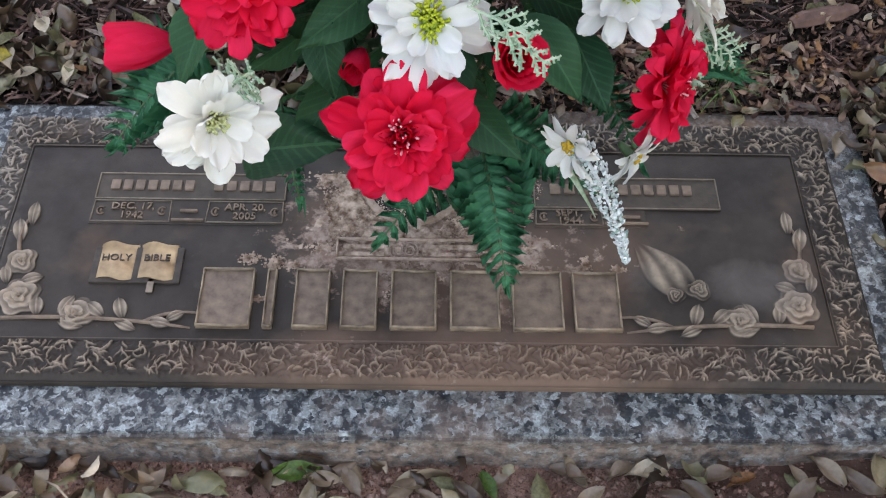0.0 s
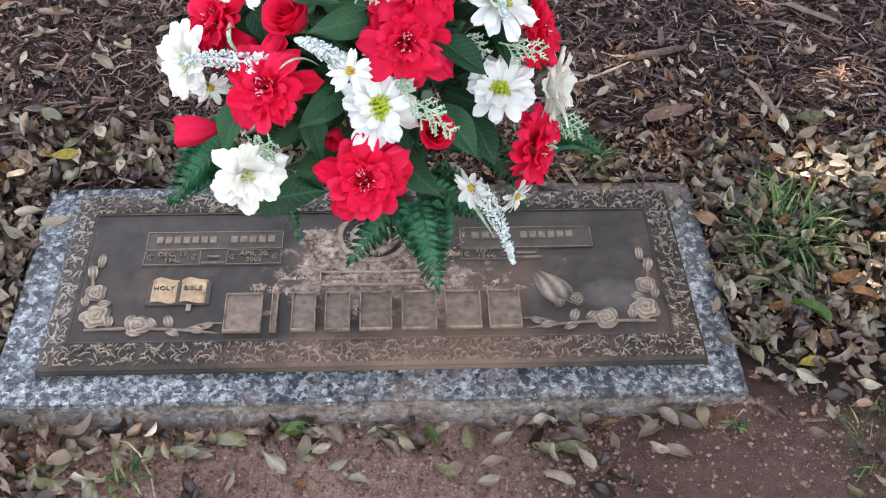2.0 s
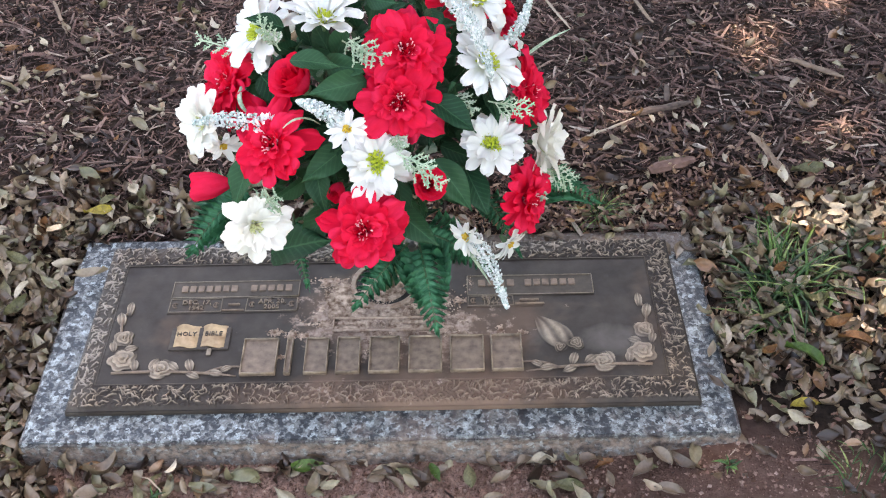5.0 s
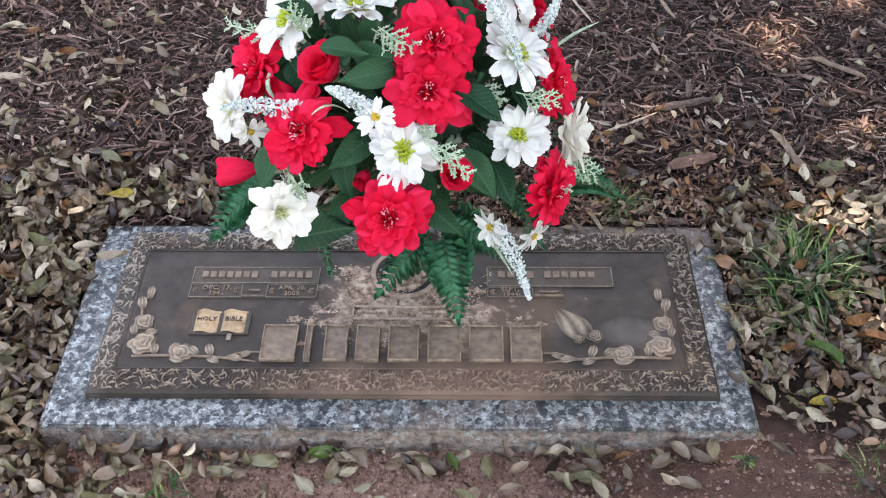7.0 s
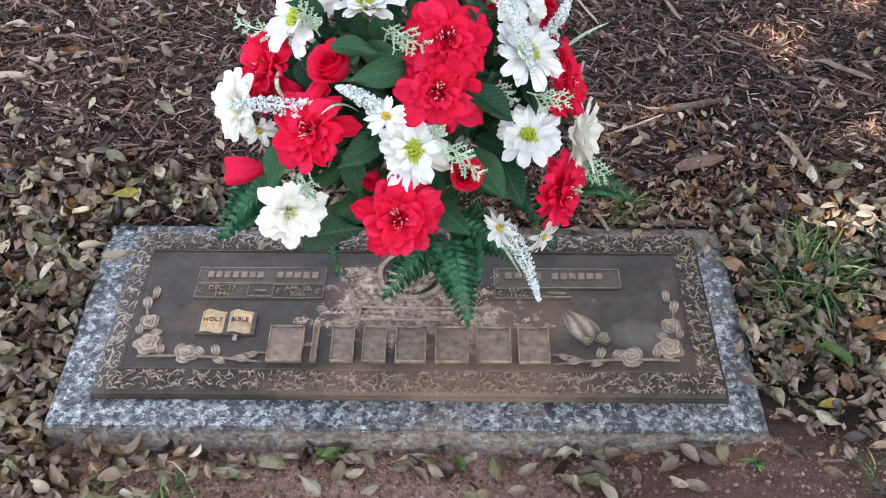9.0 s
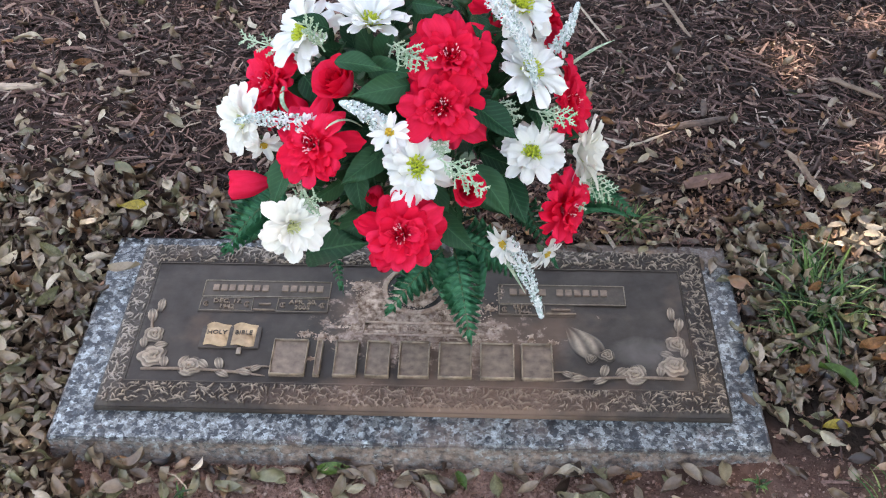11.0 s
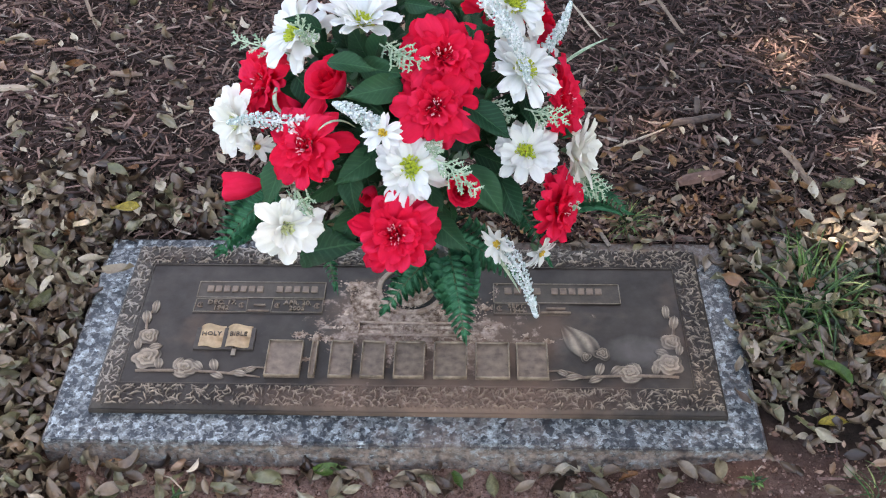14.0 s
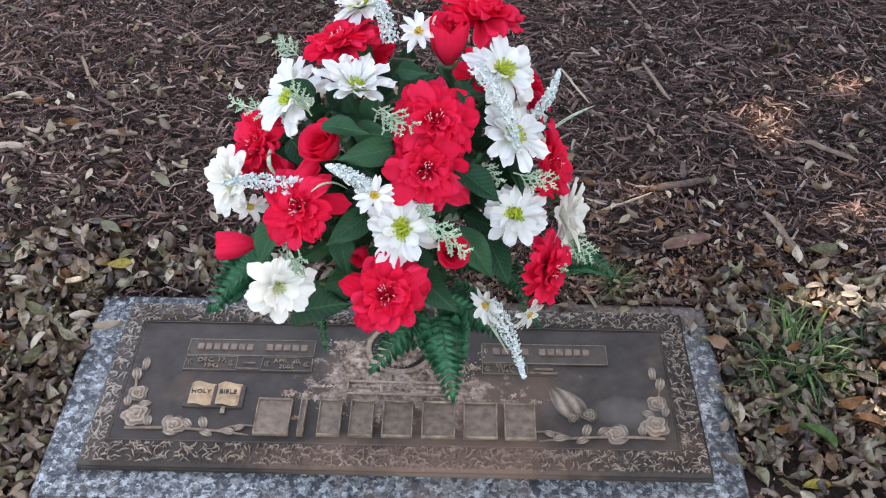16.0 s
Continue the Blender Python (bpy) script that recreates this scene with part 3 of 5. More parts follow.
name_panel(0.124, 0.322, 0.034, 0.060, 0.103, [(0.017, 0.078, 4), (0.091, 0.174, 6)], [(0.0, 0.36)], [(0.38, 0.59)], [("SEPT.", 0.18, 0.0520), ("1944", 0.18, 0.0415)])

# the family name, as plain bars of each letter's width
for a, c in ((-0.216, -0.163), (-0.151, -0.141), (-0.122, -0.087), (-0.075, -0.039), (-0.026, 0.020), (0.033, 0.083), (0.095, 0.146), (0.156, 0.203)):
    bar = raised("name_bar", a, c, -0.098, -0.028, 0.0042, material=FACE_TAN, bevel=0.0015)
    part("rim", frame_mesh("rim", a + 0.0012, c - 0.0012, -0.0968, -0.0292, 0.0013, 0.0072, GILT), bar)


def relief_rose(x, y, r, h, petals, seed, material=BRONZE):
    """A cast rose: petals that overlap in a spiral round the bud, each with a sharp rim, and a lobed outline."""
    rng = random.Random(seed)
    ph, tilt = rng.uniform(0, 6.28), rng.uniform(0, 6.28)
    nr, na = 30, 60
    verts, faces = [], []
    for i in range(nr + 1):
        q = i / nr
        for k in range(na):
            w = 2 * math.pi * k / na
            edge = 1 - 0.20 * abs(math.sin(petals * w / 2 + ph)) ** 3
            wave = (q * 2.9 - w / (2 * math.pi) + 0.16 * math.sin(3 * w + ph) + 0.10 * math.sin(2 * w + tilt)) % 1.0
            z = (0.42 + 0.58 * (1 - q * q)) * (0.42 + 0.58 * wave ** 1.6) * (1 + 0.16 * q * math.cos(w - tilt))
            verts.append((x + r * q * edge * math.cos(w), y + r * q * edge * math.sin(w), FACE - 0.0008 + h * z * min(1.0, (1 - q) * 12)))
    for i in range(nr):
        for k in range(na):
            a, b2 = i * na + k, i * na + (k + 1) % na
            faces.append((a, a + na, b2 + na, b2))
    return mesh_from("relief_rose", verts, faces, material)


def relief_leaf(x, y, length, width, turn, h=0.0035):
    v, f = blade_grid(length, width / 2, lambda q: math.sin(math.pi * min(1, q * 0.96 + 0.02)) ** 0.8,
                      lambda q, t: h * math.sin(math.pi * q) ** 0.6 * (0.44 + 0.5 * t * t + 0.35 * math.exp(-(t * 7) ** 2)) * min(1.0, (1 - abs(t)) * 9) - 0.0006, 9, 14)
    s = Soup()
    m = pose(x, y, FACE, 0, 0, turn)
    s.add([m @ Vector(p) for p in v], f)
    return s.mesh("relief_leaf", BRONZE)


def rose_branch(sx):
    """A cast rose spray in a lower corner of the panel; sx mirrors it."""
    def X(x):
        return 0.5 * (IX0 + IX1) + sx * x
    spray = part("rose_spray", relief_rose(X(0.388), -0.064, 0.025, 0.0082, 5, 3), plaque, label="cast rose spray, petals rubbed bright")
    part("bloom", relief_rose(X(0.396), -0.020, 0.019, 0.0078, 4, 4), spray)
    part("bloom", relief_rose(X(0.328), -0.082, 0.021, 0.0078, 4, 5), spray)
    s = Soup()
    s.tube(bend((X(0.40), -0.088, FACE), (X(0.214), -0.097, FACE), (0, 0.004, 0.002)), [0.0024] * 4 + [0.0022] * 3 + [0.0018, 0.0012], 6)
    s.tube(bend((X(0.26), -0.090, FACE), (X(0.205), -0.080, FACE), (0, 0.004, 0.002)), [0.0020] * 5 + [0.0014] * 4, 6)
    s.tube(bend((X(0.40), -0.01, FACE), (X(0.396), 0.045, FACE), (sx * 0.006, 0, 0.002)), [0.0022] * 5 + [0.0016] * 4, 6)
    part("stalk", s.mesh("stalk", FACE_TAN), spray)
    for x, y, l, w, a in ((0.402, 0.004, 0.036, 0.016, 76), (0.396, 0.026, 0.036, 0.013, 88), (0.345, -0.090, 0.030, 0.017, -165), (0.366, -0.086, 0.026, 0.015, 80),
                          (0.281, -0.089, 0.030, 0.015, 72), (0.290, -0.090, 0.028, 0.012, -155), (0.258, -0.090, 0.028, 0.012, -170), (0.300, -0.086, 0.028, 0.015, 40),
                          (0.345, -0.086, 0.030, 0.014, 115), (0.392, -0.046, 0.026, 0.014, 160), (0.404, -0.048, 0.026, 0.013, 75), (0.240, -0.090, 0.024, 0.010, 150)):
        part("relief_leaf", relief_leaf(X(x), y, l, w, a if sx > 0 else 180 - a, 0.0062), spray)


rose_branch(-1)
rose_branch(1)


def make_book():
    cover = raised("open_book", -0.3300, -0.2390, -0.0455, -0.001, 0.0030, material=DARK_CAST, label="cast open book with gold-rubbed pages")
    for sgn, x0, x1 in ((-1, -0.324, -0.286), (1, -0.283, -0.245)):
        n, verts, faces = 10, [], []
        for i in range(n + 1):
            q = i / n
            x = x0 + (x1 - x0) * q
            inner = q if sgn < 0 else 1 - q
            z = FACE + 0.0025 + 0.0045 * math.sin(math.pi * min(1, inner * 1.05)) ** 0.7
            dy = 0.0022 * math.sin(2 * math.pi * q)
            for y in (-0.041 + dy, 0.002 + dy):
                verts += [(x, y, z), (x, y, FACE)]
        for i in range(n):
            a = i * 4
            faces += [(a, a + 4, a + 6, a + 2), (a + 1, a + 5, a + 4, a), (a + 2, a + 6, a + 7, a + 3)]
        faces += [(0, 2, 3, 1), (n * 4, n * 4 + 1, n * 4 + 3, n * 4 + 2)]
        page = part("page", mesh_from("page", verts, faces, PAGE), cover)
        part("lettering", lettering("HOLY" if sgn < 0 else "BIBLE", 0.0115, 0.0008, DARK_CAST), page, pose((x0 + x1) / 2, -0.018, FACE + 0.0072))
    part("ribbon", mesh_bm("ribbon", bevel_box(-0.271, -0.264, -0.057, -0.040, FACE - 0.001, FACE + 0.003, 0.001), BRONZE), cover)


PAGE = make_plain("gold_rubbed_bronze", (0.26, 0.165, 0.095), (0.50, 0.34, 0.20), 0.4, 70.0, 0.35)
make_book()


def make_praying_relief():
    """A cast emblem, as a plain folded teardrop above a cuff."""
    v, f = blade_grid(0.074, 0.025, lambda q: 0.10 + 0.90 * math.sin(math.pi * min(1, 0.04 + 0.66 * q)) ** 1.1,
                      lambda q, t: 0.0044 * math.sin(math.pi * min(1, 0.1 + 0.75 * q)) * (0.78 + 0.22 * math.cos(8 * t + 6 * q)) * min(1.0, (1 - abs(t)) * 6) - 0.0006, 16, 24)
    m = pose(0.228, 0.012, FACE, 0, 0, -54)
    emblem = Soup()
    emblem.add([m @ Vector(p) for p in v], f)
    ob = part("praying_relief", emblem.mesh("praying_relief", BRONZE), plaque, label="cast devotional emblem, rubbed bright")
    part("cuff", relief_rose(0.284, -0.045, 0.015, 0.0058, 3, 8), ob)
    part("cuff", relief_rose(0.260, -0.052, 0.012, 0.0052, 3, 9), ob)


make_praying_relief()

# the small tablet in the middle, its writing worn away
tablet = part("tablet", frame_mesh("tablet", -0.083, 0.068, -0.012, 0.013, 0.0013, 0.005, BRONZE), plaque, label="small worn tablet caked with clay")
for a, c in ((-0.077, -0.034), (0.005, 0.062)):
    for y in (0.0045, -0.0055):
        part("worn_bar", mesh_bm("worn_bar", bevel_box(a, c, y - 0.003, y + 0.003, FACE - 0.001, FACE + 0.0026, 0.0012), CLAY), tablet)
s = Soup()
for r, z in ((0.0105, 0.0025), (0.006, 0.003)):
    for q in (-0.020, -0.008):
        s.tube([(q + r * 0.8 * math.cos(w), r * math.sin(w), FACE + z * 0.5) for w in np.linspace(0, 6.283, 17)], 0.0011, 5)
part("linked_rings", s.mesh("linked_rings", BRONZE), tablet)

# vase socket
VX, VY = -0.006, 0.088


def ring_mesh(name, r0, r1, z0, z1, material, n=48):
    v, f = [], []
    prof = [(r0, z0), (r0, z1 - 0.001), (r0 + 0.001, z1), (r1 - 0.001, z1), (r1, z1 - 0.001), (r1, z0)]
    for k in range(n):
        w = 2 * math.pi * k / n
        v += [(VX + r * math.cos(w), VY + r * math.sin(w), z) for r, z in prof]
    for k in range(n):
        a, b2 = k * 6, ((k + 1) % n) * 6
        f += [(a + i, b2 + i, b2 + i + 1, a + i + 1) for i in range(5)]
    return mesh_from(name, v, f, material, False)


socket = part("vase_socket", ring_mesh("vase_socket", 0.047, 0.055, FACE - 0.001, FACE + 0.004, BRONZE), plaque, label="round bronze vase socket caked with clay")
# flat black ring in place of a recess, its shade put into the colour
part("shaded_gap", ring_mesh("shaded_gap", 0.037, 0.0475, FACE - 0.001, FACE + 0.0012, GAP_SHADE), socket, label="black ring painted for the shaded gap round the lid")
part("lid", relief_rose(VX, VY, 0.039, 0.0042, 5, 12, CLAY), socket, label="round lid with worn scroll relief")

# clay crumbs caked on the plate
def crumbs(n, seed, place, size, material, name):
    rng = random.Random(seed)
    s = Soup()
    for _ in range(n):
        x, y, z = place(rng)
        r = size(rng)
        o = [Vector((rng.uniform(0.6, 1.2) * a, rng.uniform(0.6, 1.2) * b2, rng.uniform(0.4, 0.9) * c)) for a, b2, c in
             ((1, 0, 0), (-1, 0, 0), (0, 1, 0), (0, -1, 0), (0, 0, 1), (0, 0, -0.6))]
        m = pose(x, y, z, rng.uniform(-30, 30), rng.uniform(-30, 30), rng.uniform(0, 360))
        s.add([m @ (p * r) for p in o], [(0, 2, 4), (2, 1, 4), (1, 3, 4), (3, 0, 4), (2, 0, 5), (1, 2, 5), (3, 1, 5), (0, 3, 5)])
    return s.mesh(name, material, False)


SMEARS = ((-0.172, -0.012, 0.010, 0.005), (-0.146, -0.017, 0.007, 0.008), (-0.128, -0.020, 0.008, 0.004), (-0.095, 0.004, 0.013, 0.006), (-0.160, -0.062, 0.010, 0.003),
          (-0.060, -0.060, 0.006, 0.020), (0.078, -0.006, 0.012, 0.008), (0.100, -0.020, 0.012, 0.008), (0.172, -0.014, 0.004, 0.008), (0.205, -0.020, 0.006, 0.003),
          (0.000, -0.036, 0.022, 0.006), (-0.020, -0.050, 0.010, 0.008), (0.128, 0.085, 0.004, 0.014), (0.110, 0.050, 0.010, 0.006))


def clay_place(rng):
    if rng.random() < 0.30:
        x, y, wx, wy = rng.choice(SMEARS)
        return rng.gauss(x, wx * 0.6), rng.gauss(y, wy * 0.6), FACE + 0.0002
    while True:
        x, y = rng.gauss(-0.030, 0.055), rng.gauss(0.030, 0.035)
        if -0.13 < x < 0.15 and -0.03 < y < 0.11 and noise.noise(Vector((x * 28, y * 28, 1.7))) > -0.05:
            return x, y, FACE + 0.0004


crust = part("clay_crust", crumbs(6000, 2, clay_place, lambda r: r.uniform(0.0007, 0.0024), CLAY, "clay_crust"), plaque)
tagged(crust, "pinkish clay crumbs caked on bronze", kind="stuff")



def clay_sheet():
    """Dried clay that lies over the middle of the plate: a lumpy crust with ragged edges and holes."""
    step, verts, faces, where = 0.0016, [], [], {}
    nx_, ny_ = int(0.30 / step), int(0.15 / step)
    for j in range(ny_ + 1):
        for i in range(nx_ + 1):
            x, y = -0.14 + i * step, -0.045 + j * step
            over = max(1.0 - math.hypot((x + 0.020) / 0.115, (y - 0.012) / 0.042), 1.0 - math.hypot((x + 0.065) / 0.050, (y - 0.060) / 0.060),
                       0.8 - math.hypot((x - 0.085) / 0.040, (y + 0.006) / 0.030), 0.7 - math.hypot((x + 0.055) / 0.016, (y + 0.03) / 0.05))
            p = Vector((x, y, 0))
            h = 0.75 * over + 0.75 * noise.noise(p * 45) + 0.45 * noise.noise(p * 120 + Vector((3, 1, 0))) + 0.28 * noise.noise(p * 320) - 0.25
            if h > -0.08:
                where[i, j] = len(verts)
                verts.append((x, y, FACE - 0.0006 + 0.0042 * min(0.75, h)))
    for i, j in where:
        quad = [(i, j), (i + 1, j), (i + 1, j + 1), (i, j + 1)]
        if all(q in where for q in quad):
            faces.append([where[q] for q in quad])
    return mesh_from("clay_sheet", verts, faces, CLAY)


part("clay_sheet", clay_sheet(), plaque, label="dried pinkish clay smeared over the bronze")

# ---------------------------------------------------------------- silk flower arrangement
BASE = Vector((VX, VY, FACE + 0.004))
bouquet = new("flower_arrangement")
bouquet.location = BASE
tagged(bouquet, "red and white silk flower arrangement with ferns in vase socket", "flower arrangement")
TO = Matrix.Translation(-BASE)


def petal_mesh(name, length, width, material, round_tip, cup, droop, ripple, notch, seed, frill=0.018):
    def outline(s):
        w = (0.30 + 0.70 * math.sin(min(1.0, s / round_tip) * math.pi / 2) ** 0.9)
        return w * (1.0 if s < round_tip else max(0.0, 1 - ((s - round_tip) / (1 - round_tip)) ** 2.8) ** 0.45 * 0.62 + 0.38)

    def lift(s, t):
        return length * (0.10 * s - droop * s * s * s) + width * cup * (t * t) * math.sin(math.pi * min(1, s * 0.97))

    v, f = blade_grid(length, width / 2, outline, lift, 10, 10, ripple * length, seed, 1.7)
    v = [(x + frill * length * (x / length) ** 5 * (math.sin(y / width * 13 + seed) + 0.4 * math.sin(y / width * 24 + 2 * seed)), y,
          z + 0.5 * frill * length * (x / length) ** 3 * math.sin(y / width * 11 + 3 * seed)) for x, y, z in v]
    if notch:
        v = [(x - notch * length * math.exp(-((y / width * 9) ** 2)) * (x / length) ** 6, y, z) for x, y, z in v]
    return mesh_from(name, v, f, material)


def petal_set(name, n, length, width, material, round_tip=0.6, cup=0.35, droop=0.15, ripple=0.06, notch=0.0):
    return [petal_mesh(name, length * (0.92 + 0.08 * (i % 3)), width * (0.9 + 0.1 * (i % 2)), material, round_tip, cup, droop + 0.05 * (i % 3),
                       ripple, notch * (i % 2), 11 * i + int(length * 1e4)) for i in range(n)]


RED_OUT = petal_set("petal", 5, 0.057, 0.031, RED, 0.80, 0.20, 0.10, 0.12, 0.11)
RED_MID = petal_set("petal", 4, 0.044, 0.027, RED, 0.78, 0.28, 0.05, 0.12, 0.10)
RED_SMALL = petal_set("petal", 4, 0.032, 0.021, RED, 0.76, 0.35, 0.0, 0.10, 0.05)
RED_IN = petal_set("petal", 3, 0.018, 0.012, DEEP_RED, 0.6, 0.6, -0.1, 0.12)
WH_OUT = petal_set("petal", 5, 0.050, 0.0215, WHITE, 0.82, 0.14, 0.08, 0.06, 0.06)
WH_MID = petal_set("petal", 4, 0.038, 0.0185, WHITE, 0.80, 0.22, 0.02, 0.08, 0.06)
CR_OUT = petal_set("petal", 4, 0.052, 0.0265, CREAM, 0.78, 0.15, 0.10, 0.06, 0.08)
CR_MID = petal_set("petal", 4, 0.039, 0.021, CREAM, 0.76, 0.25, 0.04, 0.07, 0.08)
DAISY = petal_set("petal", 3, 0.025, 0.0095, WHITE, 0.45, 0.2, 0.12, 0.04)


def stamen_mesh(name, n, r, h, thick, material, seed, knob=1.0):
    rng = random.Random(seed)
    s = Soup()
    for i in range(n):
        a, q = rng.uniform(0, 6.28), math.sqrt(rng.random())
        d = Vector((math.cos(a) * q, math.sin(a) * q, 0))
        hh = h * rng.uniform(0.75, 1.1) * (1 - 0.35 * q * q)
        s.tube([d * r * 0.45, d * r * 0.8 + Vector((0, 0, hh * 0.6)), d * r + Vector((0, 0, hh))], [thick * 0.7, thick * 0.7, thick * knob], 4)
    return s.mesh(name, material)


RED_EYE = stamen_mesh("flower_eye", 22, 0.014, 0.026, 0.0010, PINK, 1)
WHITE_EYE = stamen_mesh("flower_eye", 120, 0.0185, 0.013, 0.0009, YELLOW, 2, 1.6)
CREAM_EYE = stamen_mesh("flower_eye", 60, 0.012, 0.014, 0.0010, PALE_EYE, 5, 1.4)
GREEN_BUTTON = stamen_mesh("button", 60, 0.009, 0.010, 0.0013, GREEN_EYE, 3, 1.1)
DAISY_EYE = stamen_mesh("button", 30, 0.0055, 0.006, 0.0012, AMBER, 4, 1.1)


def calyx_mesh(r, material=STEM):
    s = Soup()
    s.tube([(0, 0, -0.012), (0, 0, -0.005), (0, 0, 0.0), (0, 0, 0.002)], [0.002, 0.004, r, r * 0.7], 8)
    return s.mesh("calyx", material)


CALYX = calyx_mesh(0.008)
CALYX_SMALL = calyx_mesh(0.005)


def bloom(name, p, d, spin, rows, eyes, scale=1.0, calyx=CALYX, label="", seed=0):
    """A flower head: calyx, rows of (petal meshes, count, lift angle, radius) and eyes."""
    rng = random.Random(seed * 7 + 1)
    head = part(name, calyx, bouquet, TO @ facing(p, d, spin) @ Matrix.Diagonal((scale, scale, scale, 1)), label)
    for k, (meshes, n, up, r0) in enumerate(rows):
        for i in range(n):
            a = 360 * (i + 0.5 * k) / n + rng.uniform(-9, 9)
            z = rng.uniform(0.84, 1.08)
            m = pose(0, 0, 0.001 + 0.0015 * k, 0, 0, a) @ pose(r0, 0, 0, rng.uniform(-12, 12), -up + rng.uniform(-13, 13), 0) @ Matrix.Diagonal((z, z, z, 1))
            part("petal", meshes[rng.randrange(len(meshes))], head, m)
    for me in eyes:
        part(me.name.split(".")[0], me, head, pose(0, 0, 0.003, 0, 0, rng.uniform(0, 360)))
    return head


def red_bloom(p, d, s=1.0, spin=0, seed=0):
    bloom("red_zinnia", p, d, spin, [(RED_OUT, 10, 2, 0.003), (RED_OUT, 9, 15, 0.003), (RED_MID, 9, 29, 0.003), (RED_SMALL, 7, 46, 0.004), (RED_IN, 7, 66, 0.006), (RED_IN, 4, 78, 0.002)], [RED_EYE], s * 0.92, seed=seed,
          label="bright red silk zinnia with pale pink stamens")


def white_bloom(p, d, s=1.0, spin=0, seed=0, cream=False, cup=0):
    o, i = (CR_OUT, CR_MID) if cream else (WH_OUT, WH_MID)
    bloom("white_zinnia", p, d, spin, [(o, 10, 2 + cup, 0.005), (o, 8, 13 + cup, 0.005), (i, 8, 28 + cup, 0.005)], [CREAM_EYE] if cream else [WHITE_EYE, GREEN_BUTTON], s * 0.95, seed=seed,
          label="creamy white silk zinnia with yellow centre" if cream else "white silk zinnia with yellow-green centre")


def daisy(p, d, s=1.0, spin=0, seed=0):
    bloom("white_daisy", p, d, spin, [(DAISY, 9, 8, 0.002), (DAISY, 7, 20, 0.002)], [DAISY_EYE], s, CALYX_SMALL, seed=seed, label="small white silk daisy with yellow eye")


def rose_petal(r, h, span, flare, seed):
    rng = random.Random(seed)
    n, m = 9, 8
    verts, faces = [], []
    for i in range(m + 1):
        q = i / m
        rad = r * (0.30 + 0.70 * math.sin(min(1, q * 1.5) * math.pi / 2)) + flare * max(0, q - 0.65) ** 2 * 8
        for j in range(n + 1):
            t = 2 * j / n - 1
            w = span / 2 * t * (0.75 + 0.25 * math.sin(math.pi * q))
            top = h * q * (1 - 0.16 * t * t * q)
            rr = rad * (1 + 0.05 * t) + 0.0006 * math.sin(9 * t + seed)
            verts.append((rr * math.cos(w), rr * math.sin(w), top))
    for i in range(m):
        for j in range(n):
            a = i * (n + 1) + j
            faces.append((a, a + 1, a + n + 2, a + n + 1))
    return mesh_from("petal", verts, faces, DEEP_RED if r < 0.009 else RED)


ROSE = [(rose_petal(0.0035, 0.040, 4.5, 0.000, 1), 2), (rose_petal(0.007, 0.041, 2.9, 0.001, 2), 3), (rose_petal(0.0115, 0.042, 2.6, 0.003, 3), 3),
        (rose_petal(0.0165, 0.041, 2.4, 0.005, 4), 4), (rose_petal(0.0205, 0.038, 2.3, 0.008, 5), 4)]


BUD = [(rose_petal(0.005, 0.042, 3.4, 0.0, 6), 2), (rose_petal(0.0105, 0.043, 2.8, 0.0, 7), 3), (rose_petal(0.0148, 0.0425, 2.5, 0.0003, 8), 4)]


def rosebud(p, d, s=1.0, open_=True, spin=0):
    head = part("red_rose", CALYX, bouquet, TO @ facing(p, d, spin) @ Matrix.Diagonal((s, s, s, 1)), "red silk rosebud, " + ("half open" if open_ else "closed"))
    for k, (me, n) in enumerate(ROSE if open_ else BUD):
        for i in range(n):
            part("petal", me, head, pose(0, 0, 0.0005 * (k + i), 0, 0, 360 * i / n + 47 * k))
    return head


red_bloom((-0.008, -0.125, 0.370), (0.0, -0.74, 0.62), 1.08, 20, 1)
red_bloom((-0.116, -0.062, 0.457), (-0.38, -0.62, 0.68), 1.02, 0, 2)
red_bloom((0.049, -0.002, 0.548), (0.12, -0.52, 0.84), 1.12, 10, 3)
red_bloom((0.040, -0.040, 0.503), (-0.02, -0.84, 0.5), 1.08, 33, 4)
red_bloom((-0.180, 0.055, 0.466), (-0.72, -0.38, 0.55), 1.1, 5, 5)
red_bloom((0.195, -0.045, 0.350), (0.80, -0.52, 0.22), 1.0, 15, 6)
red_bloom((0.194, 0.03, 0.464), (0.88, -0.22, 0.42), 0.98, 0, 7)
red_bloom((-0.074, 0.10, 0.596), (-0.22, 0.10, 0.95), 1.02, 10, 8)
red_bloom((0.106, 0.138, 0.618), (0.2, 0.12, 0.95), 1.15, 0, 9)
red_bloom((0.165, 0.095, 0.540), (0.85, 0.3, 0.4), 0.85, 0, 10)
red_bloom((-0.005, 0.20, 0.620), (-0.1, 0.5, 0.85), 0.95, 0, 11)
red_bloom((-0.06, 0.25, 0.50), (-0.3, 0.9, 0.3), 0.95, 0, 12)
red_bloom((0.11, 0.25, 0.46), (0.35, 0.9, 0.2), 0.95, 0, 13)
rosebud((0.070, -0.085, 0.408), (0.2, -0.72, 0.62), 0.76)
rosebud((-0.184, -0.048, 0.386), (-0.97, -0.18, 0.04), 1.2, False)
rosebud((-0.078, -0.008, 0.502), (-0.46, -0.34, 0.80), 1.05)
rosebud((0.064, 0.105, 0.572), (0.02, -0.12, 1.0), 1.62, False, 40)
rosebud((-0.040, -0.06, 0.392), (-0.2, -0.95, 0.1), 0.7, False)
white_bloom((0.011, -0.085, 0.444), (0.04, -0.78, 0.60), 0.95, 12, 21)
